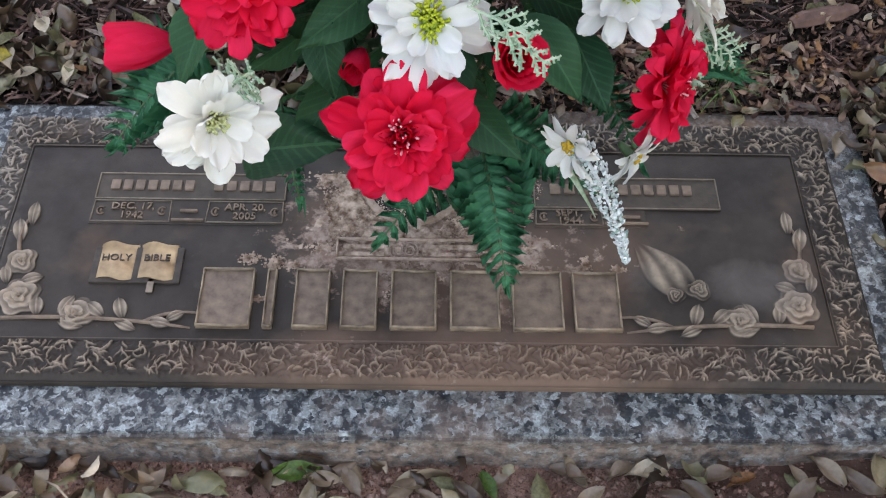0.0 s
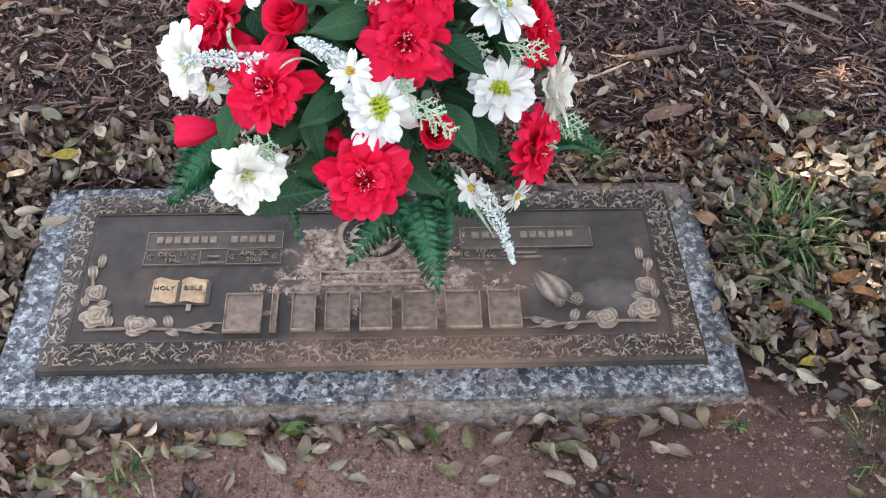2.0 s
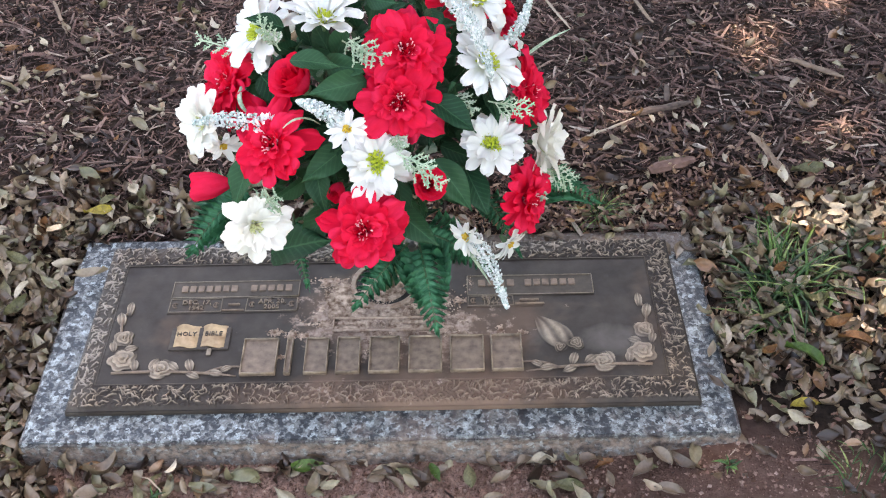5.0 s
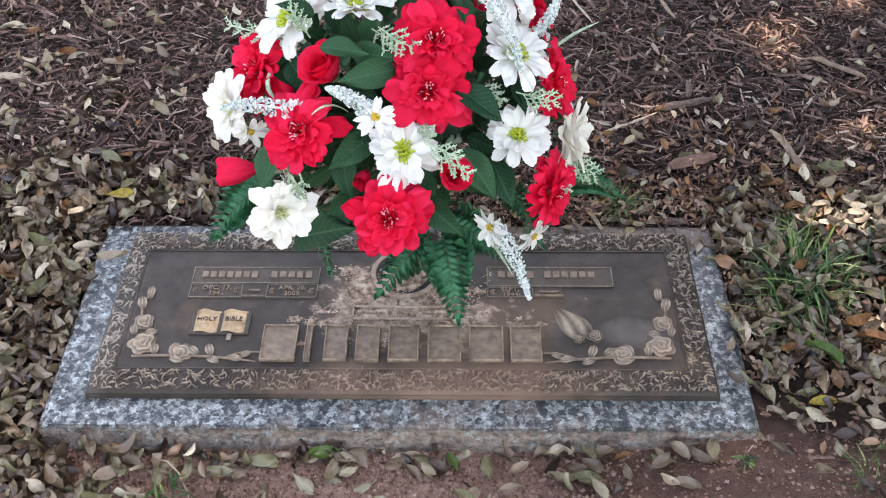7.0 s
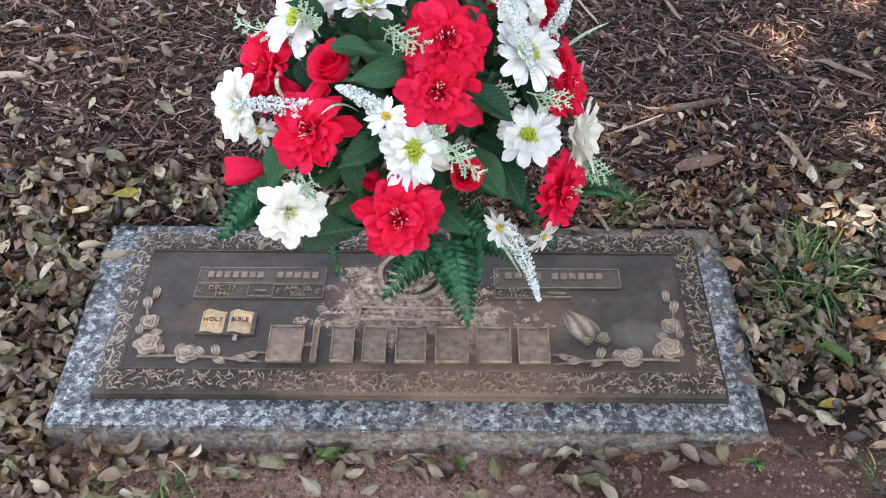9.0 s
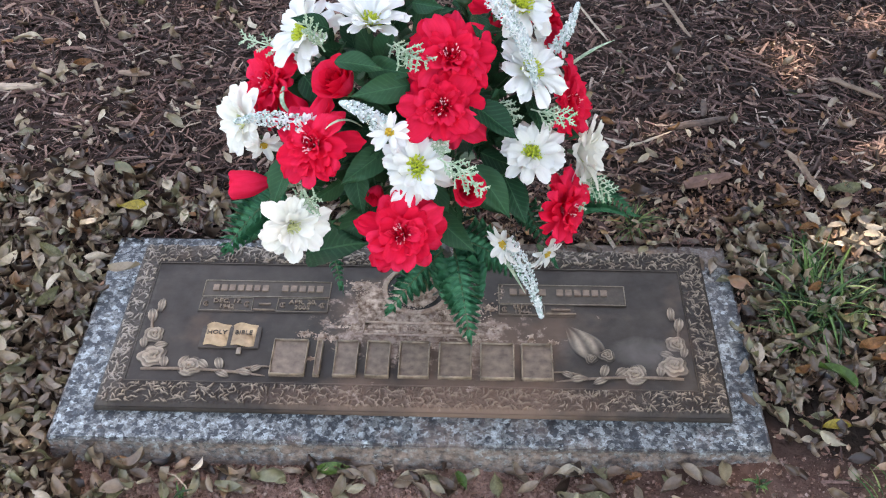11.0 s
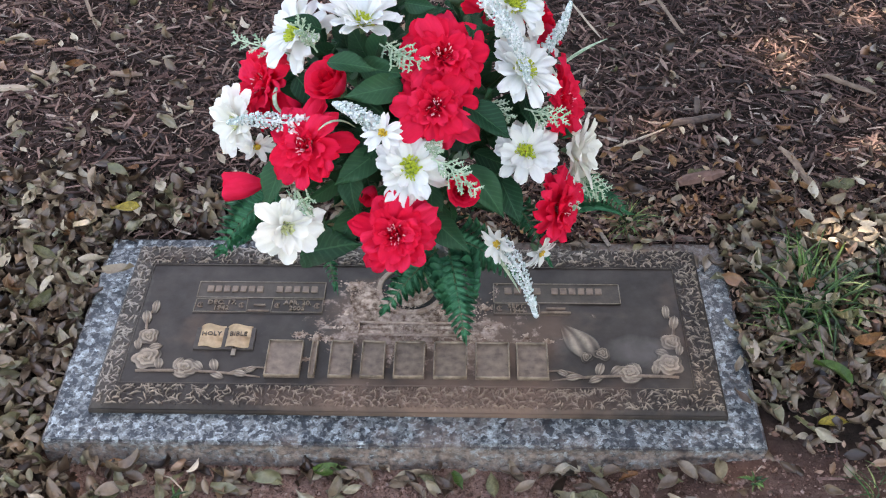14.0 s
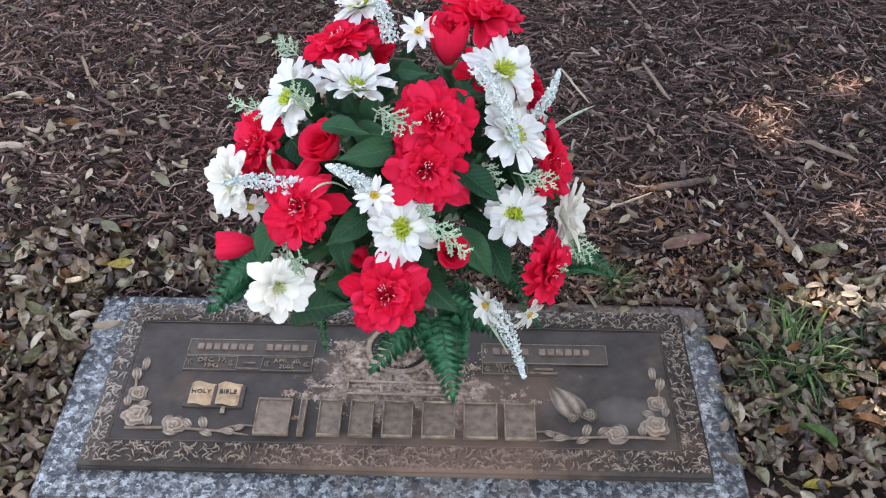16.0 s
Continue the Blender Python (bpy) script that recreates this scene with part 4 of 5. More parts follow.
white_bloom((0.154, -0.028, 0.424), (0.05, -0.60, 0.78), 0.96, 0, 22, False, 6)
white_bloom((0.218, 0.03, 0.384), (0.93, -0.28, 0.1), 1.08, 8, 23, True, 18)
white_bloom((-0.150, -0.112, 0.370), (0.46, -0.76, 0.28), 0.94, 12, 24, True, 12)
white_bloom((-0.218, 0.02, 0.436), (-0.66, -0.62, 0.30), 0.98, 0, 25, True, 8)
white_bloom((-0.132, 0.050, 0.550), (-0.58, -0.22, 0.72), 1.12, 0, 26)
white_bloom((-0.050, 0.022, 0.580), (0.12, -0.02, 0.97), 1.02, 20, 27, False, 20)
white_bloom((0.146, 0.004, 0.526), (0.42, -0.32, 0.84), 0.98, 0, 28)
white_bloom((0.134, 0.062, 0.585), (0.30, -0.42, 0.85), 0.98, 0, 29)
white_bloom((-0.052, 0.165, 0.620), (-0.4, 0.1, 0.9), 0.92, 0, 30)
white_bloom((0.17, 0.20, 0.42), (0.7, 0.7, 0.2), 0.95, 0, 31)
white_bloom((-0.15, 0.20, 0.44), (-0.6, 0.75, 0.3), 0.95, 0, 32)
daisy((-0.021, -0.100, 0.506), (0.05, -0.62, 0.78), 1.0, 0, 41)
daisy((0.124, -0.100, 0.334), (-0.55, -0.50, 0.05), 1.15, 10, 42)
daisy((0.174, -0.084, 0.306), (0.60, -0.60, -0.25), 1.1, 0, 43)
daisy((0.025, 0.100, 0.620), (0.1, -0.6, 0.75), 1.05, 0, 44)
daisy((-0.195, -0.012, 0.424), (0.25, -0.75, -0.15), 1.0, 0, 45)
daisy((-0.128, -0.05, 0.475), (0.4, -0.6, 0.6), 0.8, 0, 46)


def spike(a, c, r, sag=(0, 0, 0.006), seed=0):
    """A spike of tiny flocked florets from a to its tip c."""
    rng = random.Random(seed)
    pts = bend(a, c, sag, 10)
    s = Soup()
    s.tube(pts, [0.0018] * 6 + [0.001] * 5, 5)
    core = []
    for i in range(520):
        q = rng.random() ** 0.9
        k = min(9, int(q * 10))
        p = pts[k].lerp(pts[k + 1], q * 10 - k)
        d = (pts[k + 1] - pts[k]).normalized()
        rad = r * (1 - q ** 2.2 * 0.85) * rng.uniform(0.45, 1.0)
        o = Vector((rng.gauss(0, 1), rng.gauss(0, 1), rng.gauss(0, 1)))
        o = (o - d * o.dot(d)).normalized()
        m = Matrix.Translation(p + o * rad) @ (o + d * 0.6).to_track_quat("Z", "Y").to_matrix().to_4x4() @ pose(0, 0, 0, 0, 0, rng.uniform(0, 90))
        z = rng.uniform(0.0013, 0.0025)
        s.add([m @ (Vector(v) * z) for v in ((1, 0, 0.5), (0, 1, 0.5), (-1, 0, 0.5), (0, -1, 0.5), (0, 0, -0.6), (0, 0, 0.9))],
              [(0, 1, 5), (1, 2, 5), (2, 3, 5), (3, 0, 5), (1, 0, 4), (2, 1, 4), (3, 2, 4), (0, 3, 4)])
    part("flower_spike", s.mesh("flower_spike", FLOCK, False), bouquet, TO, "white flocked flower spike")


spike((0.122, -0.096, 0.335), (0.172, -0.152, 0.251), 0.0125, (0.004, 0, 0.008), 1)
spike((-0.125, -0.05, 0.478), (-0.222, -0.03, 0.470), 0.0125, (0, 0, 0.008), 2)
spike((-0.028, -0.095, 0.514), (-0.080, -0.075, 0.532), 0.011, (0, 0, 0.005), 3)
spike((0.098, 0.035, 0.610), (0.155, -0.024, 0.522), 0.0115, (0.008, -0.012, 0.014), 4)
spike((0.177, 0.05, 0.530), (0.207, 0.072, 0.585), 0.0085, (0.004, 0, -0.004), 5)
spike((-0.010, 0.10, 0.606), (-0.036, 0.13, 0.690), 0.0125, (0.0, 0, 0), 6)


def sprig(a, c, width, seed=0):
    """A flat lacy cedar-like sprig from a to its tip c."""
    rng = random.Random(seed)
    a, c = Vector(a), Vector(c)
    d = (c - a).normalized()
    length = (c - a).length
    side = d.cross(Vector((0.1, -0.75, 0.65))).normalized()
    s = Soup()

    def twig(p, way, ln, depth):
        q = p + way * ln
        s.tube([p, p.lerp(q, 0.5) + Vector((rng.uniform(-1, 1), rng.uniform(-1, 1), rng.uniform(-1, 1))) * ln * 0.05, q],
               [0.0013 - 0.00022 * depth, 0.0012 - 0.0002 * depth, 0.0013 - 0.0001 * depth], 4)
        if depth < 2:
            n = 5 if depth == 0 else 3
            for i in range(n):
                t = (i + 1) / (n + 0.4)
                for sg in (-1, 1):
                    o = rng.gauss(0, 0.22)
                    w = (way * 0.75 + side * sg * 0.75 + Vector((o, -abs(o) * 0.4, o))).normalized()
                    twig(p.lerp(q, t), w, (width if depth == 0 else ln * 0.40) * (1.05 - 0.55 * t) * rng.uniform(0.75, 1.1), depth + 1)

    twig(a, d, length, 0)
    part("lacy_sprig", s.mesh("lacy_sprig", MINT, False), bouquet, TO, "frosted pale green lacy sprig")


for k, (a, c, w) in enumerate([((-0.150, -0.085, 0.372), (-0.112, -0.125, 0.430), 0.026), ((-0.135, -0.09, 0.360), (-0.118, -0.115, 0.405), 0.022),
                               ((0.036, -0.10, 0.470), (0.078, -0.125, 0.466), 0.024), ((0.05, -0.10, 0.452), (0.092, -0.128, 0.444), 0.022),
                               ((0.150, -0.02, 0.488), (0.198, -0.035, 0.484), 0.026), ((0.205, 0.0, 0.380), (0.222, -0.05, 0.352), 0.022),
                               ((0.222, 0.01, 0.358), (0.266, 0.01, 0.330), 0.028), ((-0.02, 0.0, 0.570), (0.022, -0.035, 0.564), 0.028),
                               ((-0.145, 0.05, 0.520), (-0.218, 0.06, 0.536), 0.026), ((-0.105, 0.0, 0.555), (-0.126, 0.0, 0.596), 0.022),
                               ((-0.03, 0.02, 0.555), (0.005, -0.02, 0.560), 0.022), ((0.10, -0.02, 0.50), (0.13, -0.05, 0.498), 0.022),
                               ((-0.13, 0.1, 0.58), (-0.155, 0.11, 0.60), 0.022), ((0.03, -0.06, 0.475), (0.045, -0.10, 0.478), 0.02)]):
    sprig(a, c, w, 50 + k)


def leaf_set(n, length, width, material):
    out = []
    for i in range(n):
        v, f = blade_grid(length, width / 2, lambda q: math.sin(math.pi * min(1, q ** 0.8)) ** 0.75 * 0.98 + 0.02,
                          lambda q, t: length * (0.12 * q - (0.18 + 0.1 * i) * q * q) + width * 0.22 * abs(t) * math.sin(math.pi * q) + 0.0006 * math.cos(q * 44 - abs(t) * 9),
                          26, 8, 0.05 * length, i + 3)
        out.append(mesh_from("leaf", v, f, material))
    return out


LEAVES = leaf_set(3, 0.075, 0.036, LEAF)


def along(a, c, up=(0, -0.6, 0.8), roll=0.0, length=0.075):
    """A pose that lays a leaf's x axis from a to c, its face towards up."""
    a, c = Vector(a), Vector(c)
    x = (c - a).normalized()
    z = Vector(up)
    z = (z - x * z.dot(x)).normalized()
    y = z.cross(x)
    k = (c - a).length / length
    m = Matrix((x, y, z)).transposed().to_4x4()
    return Matrix.Translation(a) @ m @ pose(0, 0, 0, roll) @ Matrix.Diagonal((k, k, k, 1))


for i, (a, c) in enumerate([((-0.150, -0.05, 0.435), (-0.180, -0.085, 0.372)), ((0.0, -0.02, 0.522), (-0.066, -0.06, 0.532)), ((-0.055, 0.0, 0.535), (0.0, -0.035, 0.548)),
                            ((0.075, -0.04, 0.510), (0.134, -0.085, 0.490)), ((-0.030, -0.045, 0.440), (-0.082, -0.10, 0.430)), ((-0.072, -0.05, 0.420), (-0.062, -0.10, 0.375)),
                            ((0.028, -0.075, 0.360), (0.084, -0.122, 0.336)), ((-0.148, -0.05, 0.262), (-0.068, -0.10, 0.335)), ((0.15, 0.02, 0.48), (0.165, -0.03, 0.47)),
                            ((0.19, 0.02, 0.42), (0.215, -0.01, 0.44)), ((-0.14, 0.03, 0.50), (-0.10, -0.03, 0.49)), ((0.08, -0.05, 0.42), (0.13, -0.10, 0.38)),
                            ((0.12, -0.03, 0.39), (0.15, -0.09, 0.355)), ((-0.09, -0.03, 0.56), (-0.03, -0.03, 0.555)), ((0.08, 0.05, 0.58), (0.09, 0.0, 0.575)),
                            ((0.0, 0.06, 0.59), (0.04, 0.03, 0.60)), ((-0.06, -0.04, 0.34), (-0.10, -0.09, 0.30)), ((-0.10, 0.02, 0.575), (-0.14, 0.01, 0.60)),
                            ((0.165, 0.06, 0.50), (0.19, 0.03, 0.53)), ((-0.13, -0.03, 0.42), (-0.17, -0.05, 0.43))]):
    part("leaf", LEAVES[i % 3], bouquet, TO @ along(a, c, roll=random.Random(i).uniform(-25, 25)))
# inner foliage that fills the heart of the bunch
rng = random.Random(77)
HEART = Vector((0.0, 0.075, 0.40))
for i in range(330):
    d = Vector((rng.gauss(0, 1), rng.gauss(0, 1), rng.gauss(0, 1))).normalized()
    k = rng.uniform(0.45, 0.98)
    p = HEART + Vector((d.x * 0.165, d.y * 0.125, d.z * 0.165)) * k
    w = (d + Vector((rng.uniform(-1, 1), rng.uniform(-1, 1), rng.uniform(-1, 1))) * 0.9).normalized()
    part("leaf", LEAVES[i % 3], bouquet, TO @ along(p, p + w * rng.uniform(0.045, 0.075), d, rng.uniform(-30, 30)))

v, f = blade_grid(0.03, 0.0062, lambda q: math.sin(math.pi * min(1, 0.26 + 0.66 * q)) ** 0.6 * (0.88 + 0.12 * math.cos(q * 38)),
                  lambda q, t: 0.03 * (0.05 * q - 0.14 * q * q) + 0.0016 * abs(t) + 0.0005 * math.cos(q * 38), 14, 4, 0.02, 2)
PINNA = mesh_from("pinna", v, f, FERN)


def fern(a, c, sag, size=0.03, n=12, up=(0, -0.6, 0.8), base_gap=0.15):
    """A fern frond: a stalk with paired leaflets that shorten to the tip."""
    pts = bend(a, c, sag, 12)
    s = Soup()
    s.tube(pts, [0.0016] * 7 + [0.001] * 6, 5)
    frond = part("fern_frond", s.mesh("stalk", STEM), bouquet, TO, "dark green plastic fern frond")
    rg = random.Random(int(size * 1e4) + n)
    for i in range(n):
        q = base_gap + (1 - base_gap) * i / (n - 0.5)
        k = min(11, int(q * 12))
        p = pts[k].lerp(pts[k + 1], q * 12 - k)
        d = (pts[k + 1] - pts[k]).normalized()
        z = Vector(up)
        z = (z - d * z.dot(d)).normalized()
        side = z.cross(d)
        ln = size * (1.12 - 0.85 * q ** 1.3) * (0.75 + 0.25 * min(1, q * 4))
        for sg in (-1, 1):
            w = (side * sg * 0.9 + d * (0.28 + 0.45 * q) - z * 0.15).normalized()
            part("pinna", PINNA, frond, along(p, p + w * ln, z, rg.uniform(-14, 14), 0.03))
    part("pinna", PINNA, frond, along(pts[-1] - (pts[-1] - pts[-2]) * 0.6, pts[-1] + (pts[-1] - pts[-2]).normalized() * 0.014, up, 0, 0.03))


fern((0.055, -0.03, 0.260), (0.078, -0.140, 0.203), (0, -0.01, 0.016), 0.041, 12)
fern((0.045, -0.01, 0.245), (-0.030, -0.102, 0.212), (0, -0.01, 0.014), 0.036, 10)
fern((-0.17, 0.01, 0.330), (-0.258, -0.042, 0.264), (0, 0, 0.014), 0.046, 11)
fern((0.20, 0.05, 0.290), (0.312, 0.09, 0.228), (0, 0, 0.02), 0.036, 13)
fern((-0.115, -0.02, 0.310), (-0.100, -0.076, 0.232), (0, -0.012, 0.006), 0.018, 11)
fern((0.050, -0.01, 0.262), (0.146, -0.062, 0.242), (0, 0, 0.012), 0.038, 11)
fern((0.14, 0.0, 0.32), (0.19, -0.06, 0.27), (0, 0, 0.012), 0.022, 10)
fern((-0.10, 0.20, 0.33), (-0.20, 0.27, 0.25), (0, 0, 0.02), 0.028, 12, (0, 0.6, 0.8))
fern((0.12, 0.20, 0.33), (0.22, 0.27, 0.25), (0, 0, 0.02), 0.028, 12, (0, 0.6, 0.8))

# long thin blades and the stems
for a, c, sag in (((0.110, -0.05, 0.285), (0.152, -0.102, 0.246), (0, -0.01, 0.012)), ((-0.060, -0.05, 0.480), (-0.100, -0.085, 0.500), (0, 0, 0.012)),
                  ((-0.165, 0.02, 0.49), (-0.135, -0.01, 0.46), (-0.012, -0.01, 0.0)), ((0.20, 0.06, 0.50), (0.262, 0.10, 0.515), (0, 0, 0.004))):
    s = Soup()
    s.tube(bend(a, c, sag, 8), [0.002, 0.0028, 0.003, 0.003, 0.0028, 0.0025, 0.002, 0.0014, 0.0006], 6, 0.3)
    part("grass_blade", s.mesh("grass_blade", MINT), bouquet, TO, "long grey-green blade")
rng = random.Random(5)
for i in range(16):
    a = rng.uniform(0, 6.28)
    q = rng.uniform(0.2, 1)
    foot = BASE + Vector((0.014 * q * math.cos(a), 0.014 * q * math.sin(a), 0.0))
    head = HEART + Vector((0.10 * q * math.cos(a), 0.08 * q * math.sin(a), -0.10))
    s = Soup()
    s.tube(bend(foot, head, (0, 0, 0.02), 6), 0.0026, 6)
    part("stem", s.mesh("stem", STEM), bouquet, TO)
s = Soup()
s.tube([BASE + Vector((0.030, -0.012, 0.0)), Vector((0.056, 0.025, 0.14)), Vector((0.040, -0.025, 0.268))], [0.006, 0.0065, 0.006], 8, 0.35)
part("strap", s.mesh("strap", GREY_STRAP), bouquet, TO, "dull grey flat plastic stem")

# ---------------------------------------------------------------- leaf litter, bark, soil


def leaf_shape(length, width, curl, twist, seed, nx=6, ny=2):
    """An oak leaf with pointed ends, folded along its rib, curled and twisted."""
    return blade_grid(length, width / 2, lambda q: math.sin(math.pi * (0.02 + 0.96 * q ** 0.92)) ** 0.78,
                      lambda q, t: curl * length * (q - 0.5) ** 2 * 1.5 + width * (0.36 * abs(curl) + 0.24) * abs(t) ** 1.4 + twist * t * (q - 0.5) * width, nx, ny, 0.06 * length, seed)


def on_granite(x, y, margin=0.0):
    return GX0 - margin < x < GX1 + margin and GY0 - margin < y < GY1 + margin


def leaf_density(x, y):
    if on_granite(x, y, -0.004):
        return 0.0
    n = noise.noise(Vector((x * 6, y * 6, 9)))
    left = smooth_step(-0.50, -0.53, x) * (1 - 0.985 * smooth_step(0.22, 0.46, y + 0.12 * n))
    right = smooth_step(0.49, 0.52, x) * (1 - 0.985 * smooth_step(0.20, 0.34, y + 0.08 * n)) * (0.03 + 0.28 * smooth_step(-0.26, -0.19, y + 0.04 * n) + 0.58 * smooth_step(-0.16, 0.0, y + 0.1 * n))
    back = smooth_step(0.215, 0.23, y) * (1 - smooth_step(0.26, 0.40, y + 0.08 * n)) * (0.7 - 0.62 * smooth_step(-0.1, 0.2, x))
    front = smooth_step(-0.203, -0.215, y) * (1 - 0.96 * smooth_step(-0.215, -0.255, y + 0.03 * n)) * (1 - smooth_step(0.20, 0.36, x)) * 0.45
    fl = smooth_step(-0.20, -0.215, y) * smooth_step(-0.30, -0.52, x + 0.15 * n) * 0.9
    fr = smooth_step(-0.20, -0.22, y) * smooth_step(0.58, 0.72, x + 0.1 * n) * 0.22
    far = (0.016 - 0.011 * smooth_step(-0.1, 0.3, x)) if y > 0.2 else 0.03
    rim = math.hypot((x - 0.05) / 1.6, (y - 0.2) / 1.3) + 0.15 * noise.noise(Vector((x * 2, y * 2, 7)))
    return max(left, right, back, front, fl, fr, far) * (1 - smooth_step(0.72, 1.05, rim))


def litter(n, box, seed, lmin, lmax, height, density):
    """n leaves strewn over a box of ground."""
    rng = random.Random(seed)
    s = Soup()
    done = 0
    while done < n:
        x, y = rng.uniform(box[0], box[1]), rng.uniform(box[2], box[3])
        if rng.random() > density(x, y):
            continue
        done += 1
        flat = 1 - 0.45 * smooth_step(0.45, 0.55, x) * (1 - smooth_step(0.0, 0.12, y))
        ln = rng.uniform(lmin, lmax) * (0.45 + 0.55 * flat ** 0.6)
        v, f = leaf_shape(ln, ln * rng.uniform(0.36, 0.50), rng.uniform(-0.6, 1.1), rng.uniform(-0.8, 0.8), rng.randrange(9999))
        m = pose(x, y, ground_z(x, y) + height * rng.random() ** 1.3 + 0.003, rng.gauss(0, 42) * flat + (180 if rng.random() < 0.4 else 0), rng.gauss(0, 30) * flat, rng.uniform(0, 360)) \
            @ Matrix.Translation((-ln / 2, 0, 0))
        s.add([m @ Vector(p) for p in v], f)
    return s


leaves = new("leaf_litter", litter(8900, (-1.6, 1.65, -1.1, 1.5), 31, 0.023, 0.050, 0.024, leaf_density).mesh("leaf_litter", DRY))
tagged(leaves, "dry grey-brown oak leaf litter round the grave marker", "leaf litter", kind="stuff")



def bits_density(x, y):
    if on_granite(x, y, -0.01):
        return 0.0
    n = noise.noise(Vector((x * 7, y * 7, 3)))
    behind = smooth_step(0.205, 0.225, y) * (1 - smooth_step(0.26, 0.44, y + 0.1 * n)) * smooth_step(-0.25, 0.15, x)
    beside = smooth_step(0.49, 0.51, x) * (1 - smooth_step(0.58, 0.9, x + 0.2 * n)) * (1 - smooth_step(0.2, 0.4, y)) * 0.4 * smooth_step(-0.28, -0.05, y)
    mulched = 0.035 * smooth_step(0.3, 0.4, y) * (1 - smooth_step(1.0, 1.4, y))
    return max(behind, beside, mulched)


bits = new("leaf_fragments", litter(4300, (-1.0, 1.15, -0.6, 1.3), 37, 0.006, 0.019, 0.024, bits_density).mesh("leaf_fragments", BITS))
tagged(bits, "small broken reddish-brown leaf fragments behind and beside the granite", "leaf litter", kind="stuff")

LITTER_LEAVES = []
for i in range(6):
    v, f = leaf_shape(0.04, 0.0165, (-0.3, 0.2, 0.5, 0.1, -0.15, 0.65)[i], (0.3, -0.4, 0.1, 0.5, 0.0, -0.2)[i], 60 + i, 6, 4)
    LITTER_LEAVES.append(mesh_from("leaf", [(a - 0.02, b2, c) for a, b2, c in v], f, DRY_ONE))
rng = random.Random(15)
made = 0
while made < 300:
    x, y = rng.choice([(rng.uniform(-0.78, -0.53), rng.uniform(-0.25, 0.28)), (rng.uniform(0.52, 0.82), rng.uniform(-0.25, 0.25)), (rng.uniform(-0.5, 0.5), rng.uniform(0.235, 0.33))])
    if rng.random() > leaf_density(x, y):
        continue
    made += 1
    k = rng.uniform(0.6, 1.15)
    part("leaf", LITTER_LEAVES[made % 6], leaves, pose(x, y, ground_z(x, y) + 0.016 + 0.010 * rng.random(), rng.gauss(0, 20) + (180 if rng.random() < 0.3 else 0),
                                                       rng.gauss(0, 16), rng.uniform(0, 360)) @ Matrix.Diagonal((k, k, k, 1)))

# leaves that lap over the granite's edges
for i in range(44):
    x, y, lean = rng.choice([(rng.uniform(0.478, 0.520), rng.uniform(-0.14, 0.22), 14), (rng.uniform(-0.545, -0.512), rng.uniform(-0.17, 0.22), -14),
                             (rng.uniform(0.12, 0.50), rng.uniform(0.196, 0.235), 0)])
    k = rng.uniform(0.6, 1.0)
    part("leaf", LITTER_LEAVES[i % 6], leaves, pose(x, y, GTOP + 0.006 + 0.004 * rng.random(), rng.gauss(0, 9), lean * 0.5 + rng.gauss(0, 7), rng.uniform(0, 360)) @ Matrix.Diagonal((k, k, k, 1)))

# single leaves that lie apart
SINGLES = []
for i in range(5):
    v, f = leaf_shape(0.05, 0.021, (-0.3, 0.2, 0.5, 0.1, -0.15)[i], (0.3, -0.4, 0.1, 0.5, 0.0)[i], i, 8, 4)
    SINGLES.append((v, f))


def single(x, y, z, turn, size, material, label, tilt=(0, 0), kind=0, name="oak_leaf"):
    v, f = SINGLES[kind % 5]
    ob = new(name, mesh_from(name, [(a - 0.025, b2, c) for a, b2, c in v], f, material))
    k = size / 0.05
    ob.matrix_basis = pose(x, y, z, tilt[0], tilt[1], turn) @ Matrix.Diagonal((k, k, k, 1))
    return tagged(ob, label, "leaf", "single fallen leaves")


def gz(x, y, h=0.008):
    return ground_z(x, y) + h


single(-0.109, -0.224, gz(-0.109, -0.224, 0.014), 8, 0.048, GREEN_LEAF, "fresh green oak leaf lying on bare clay", (12, 0), 1)
single(0.071, -0.236, gz(0.071, -0.236, 0.012), -65, 0.034, GREEN_LEAF, "small bright green leaf on bare clay", (0, 0), 4)
single(0.618, -0.080, gz(0.618, -0.08, 0.032), -35, 0.062, GREEN_LEAF, "large curled green oak leaf on dry litter", (-15, 5), 0)
single(-0.500, 0.262, gz(-0.50, 0.262, 0.034), 6, 0.050, YELLOW_LEAF, "yellow oak leaf on dry litter", (0, 0), 3)
single(-0.590, 0.055, gz(-0.59, 0.055, 0.026), 60, 0.05, OLIVE_LEAF, "grey-green oak leaf folded along its rib", (20, 0), 2)
single(-0.478, 0.118, 0.066, 8, 0.052, PALE_LEAF, "pale dry oak leaf on the granite corner", (0, -8), 1)
single(0.452, 0.172, 0.050, -70, 0.042, DRY_ONE, "pale dry oak leaf on the granite edge", (5, 0), 3)
single(0.474, 0.165, 0.051, -110, 0.04, DRY_ONE, "pale dry oak leaf on the granite edge", (0, 4), 4)
single(0.490, 0.36, gz(0.49, 0.36, 0.015), 10, 0.05, OLIVE_LEAF, "olive oak leaf on bark mulch", (0, 0), 1)
single(0.62, 0.30, gz(0.62, 0.30, 0.015), 5, 0.05, RUST_LEAF, "rusty orange oak leaf on bark mulch", (0, 0), 0)
single(0.68, -0.02, gz(0.68, -0.02, 0.03), 20, 0.05, RUST_LEAF, "rusty brown oak leaf in the litter", (10, 0), 2)
single(0.70, -0.05, gz(0.70, -0.05, 0.03), -15, 0.05, RUST_LEAF, "rusty brown oak leaf in the litter", (-10, 0), 0)
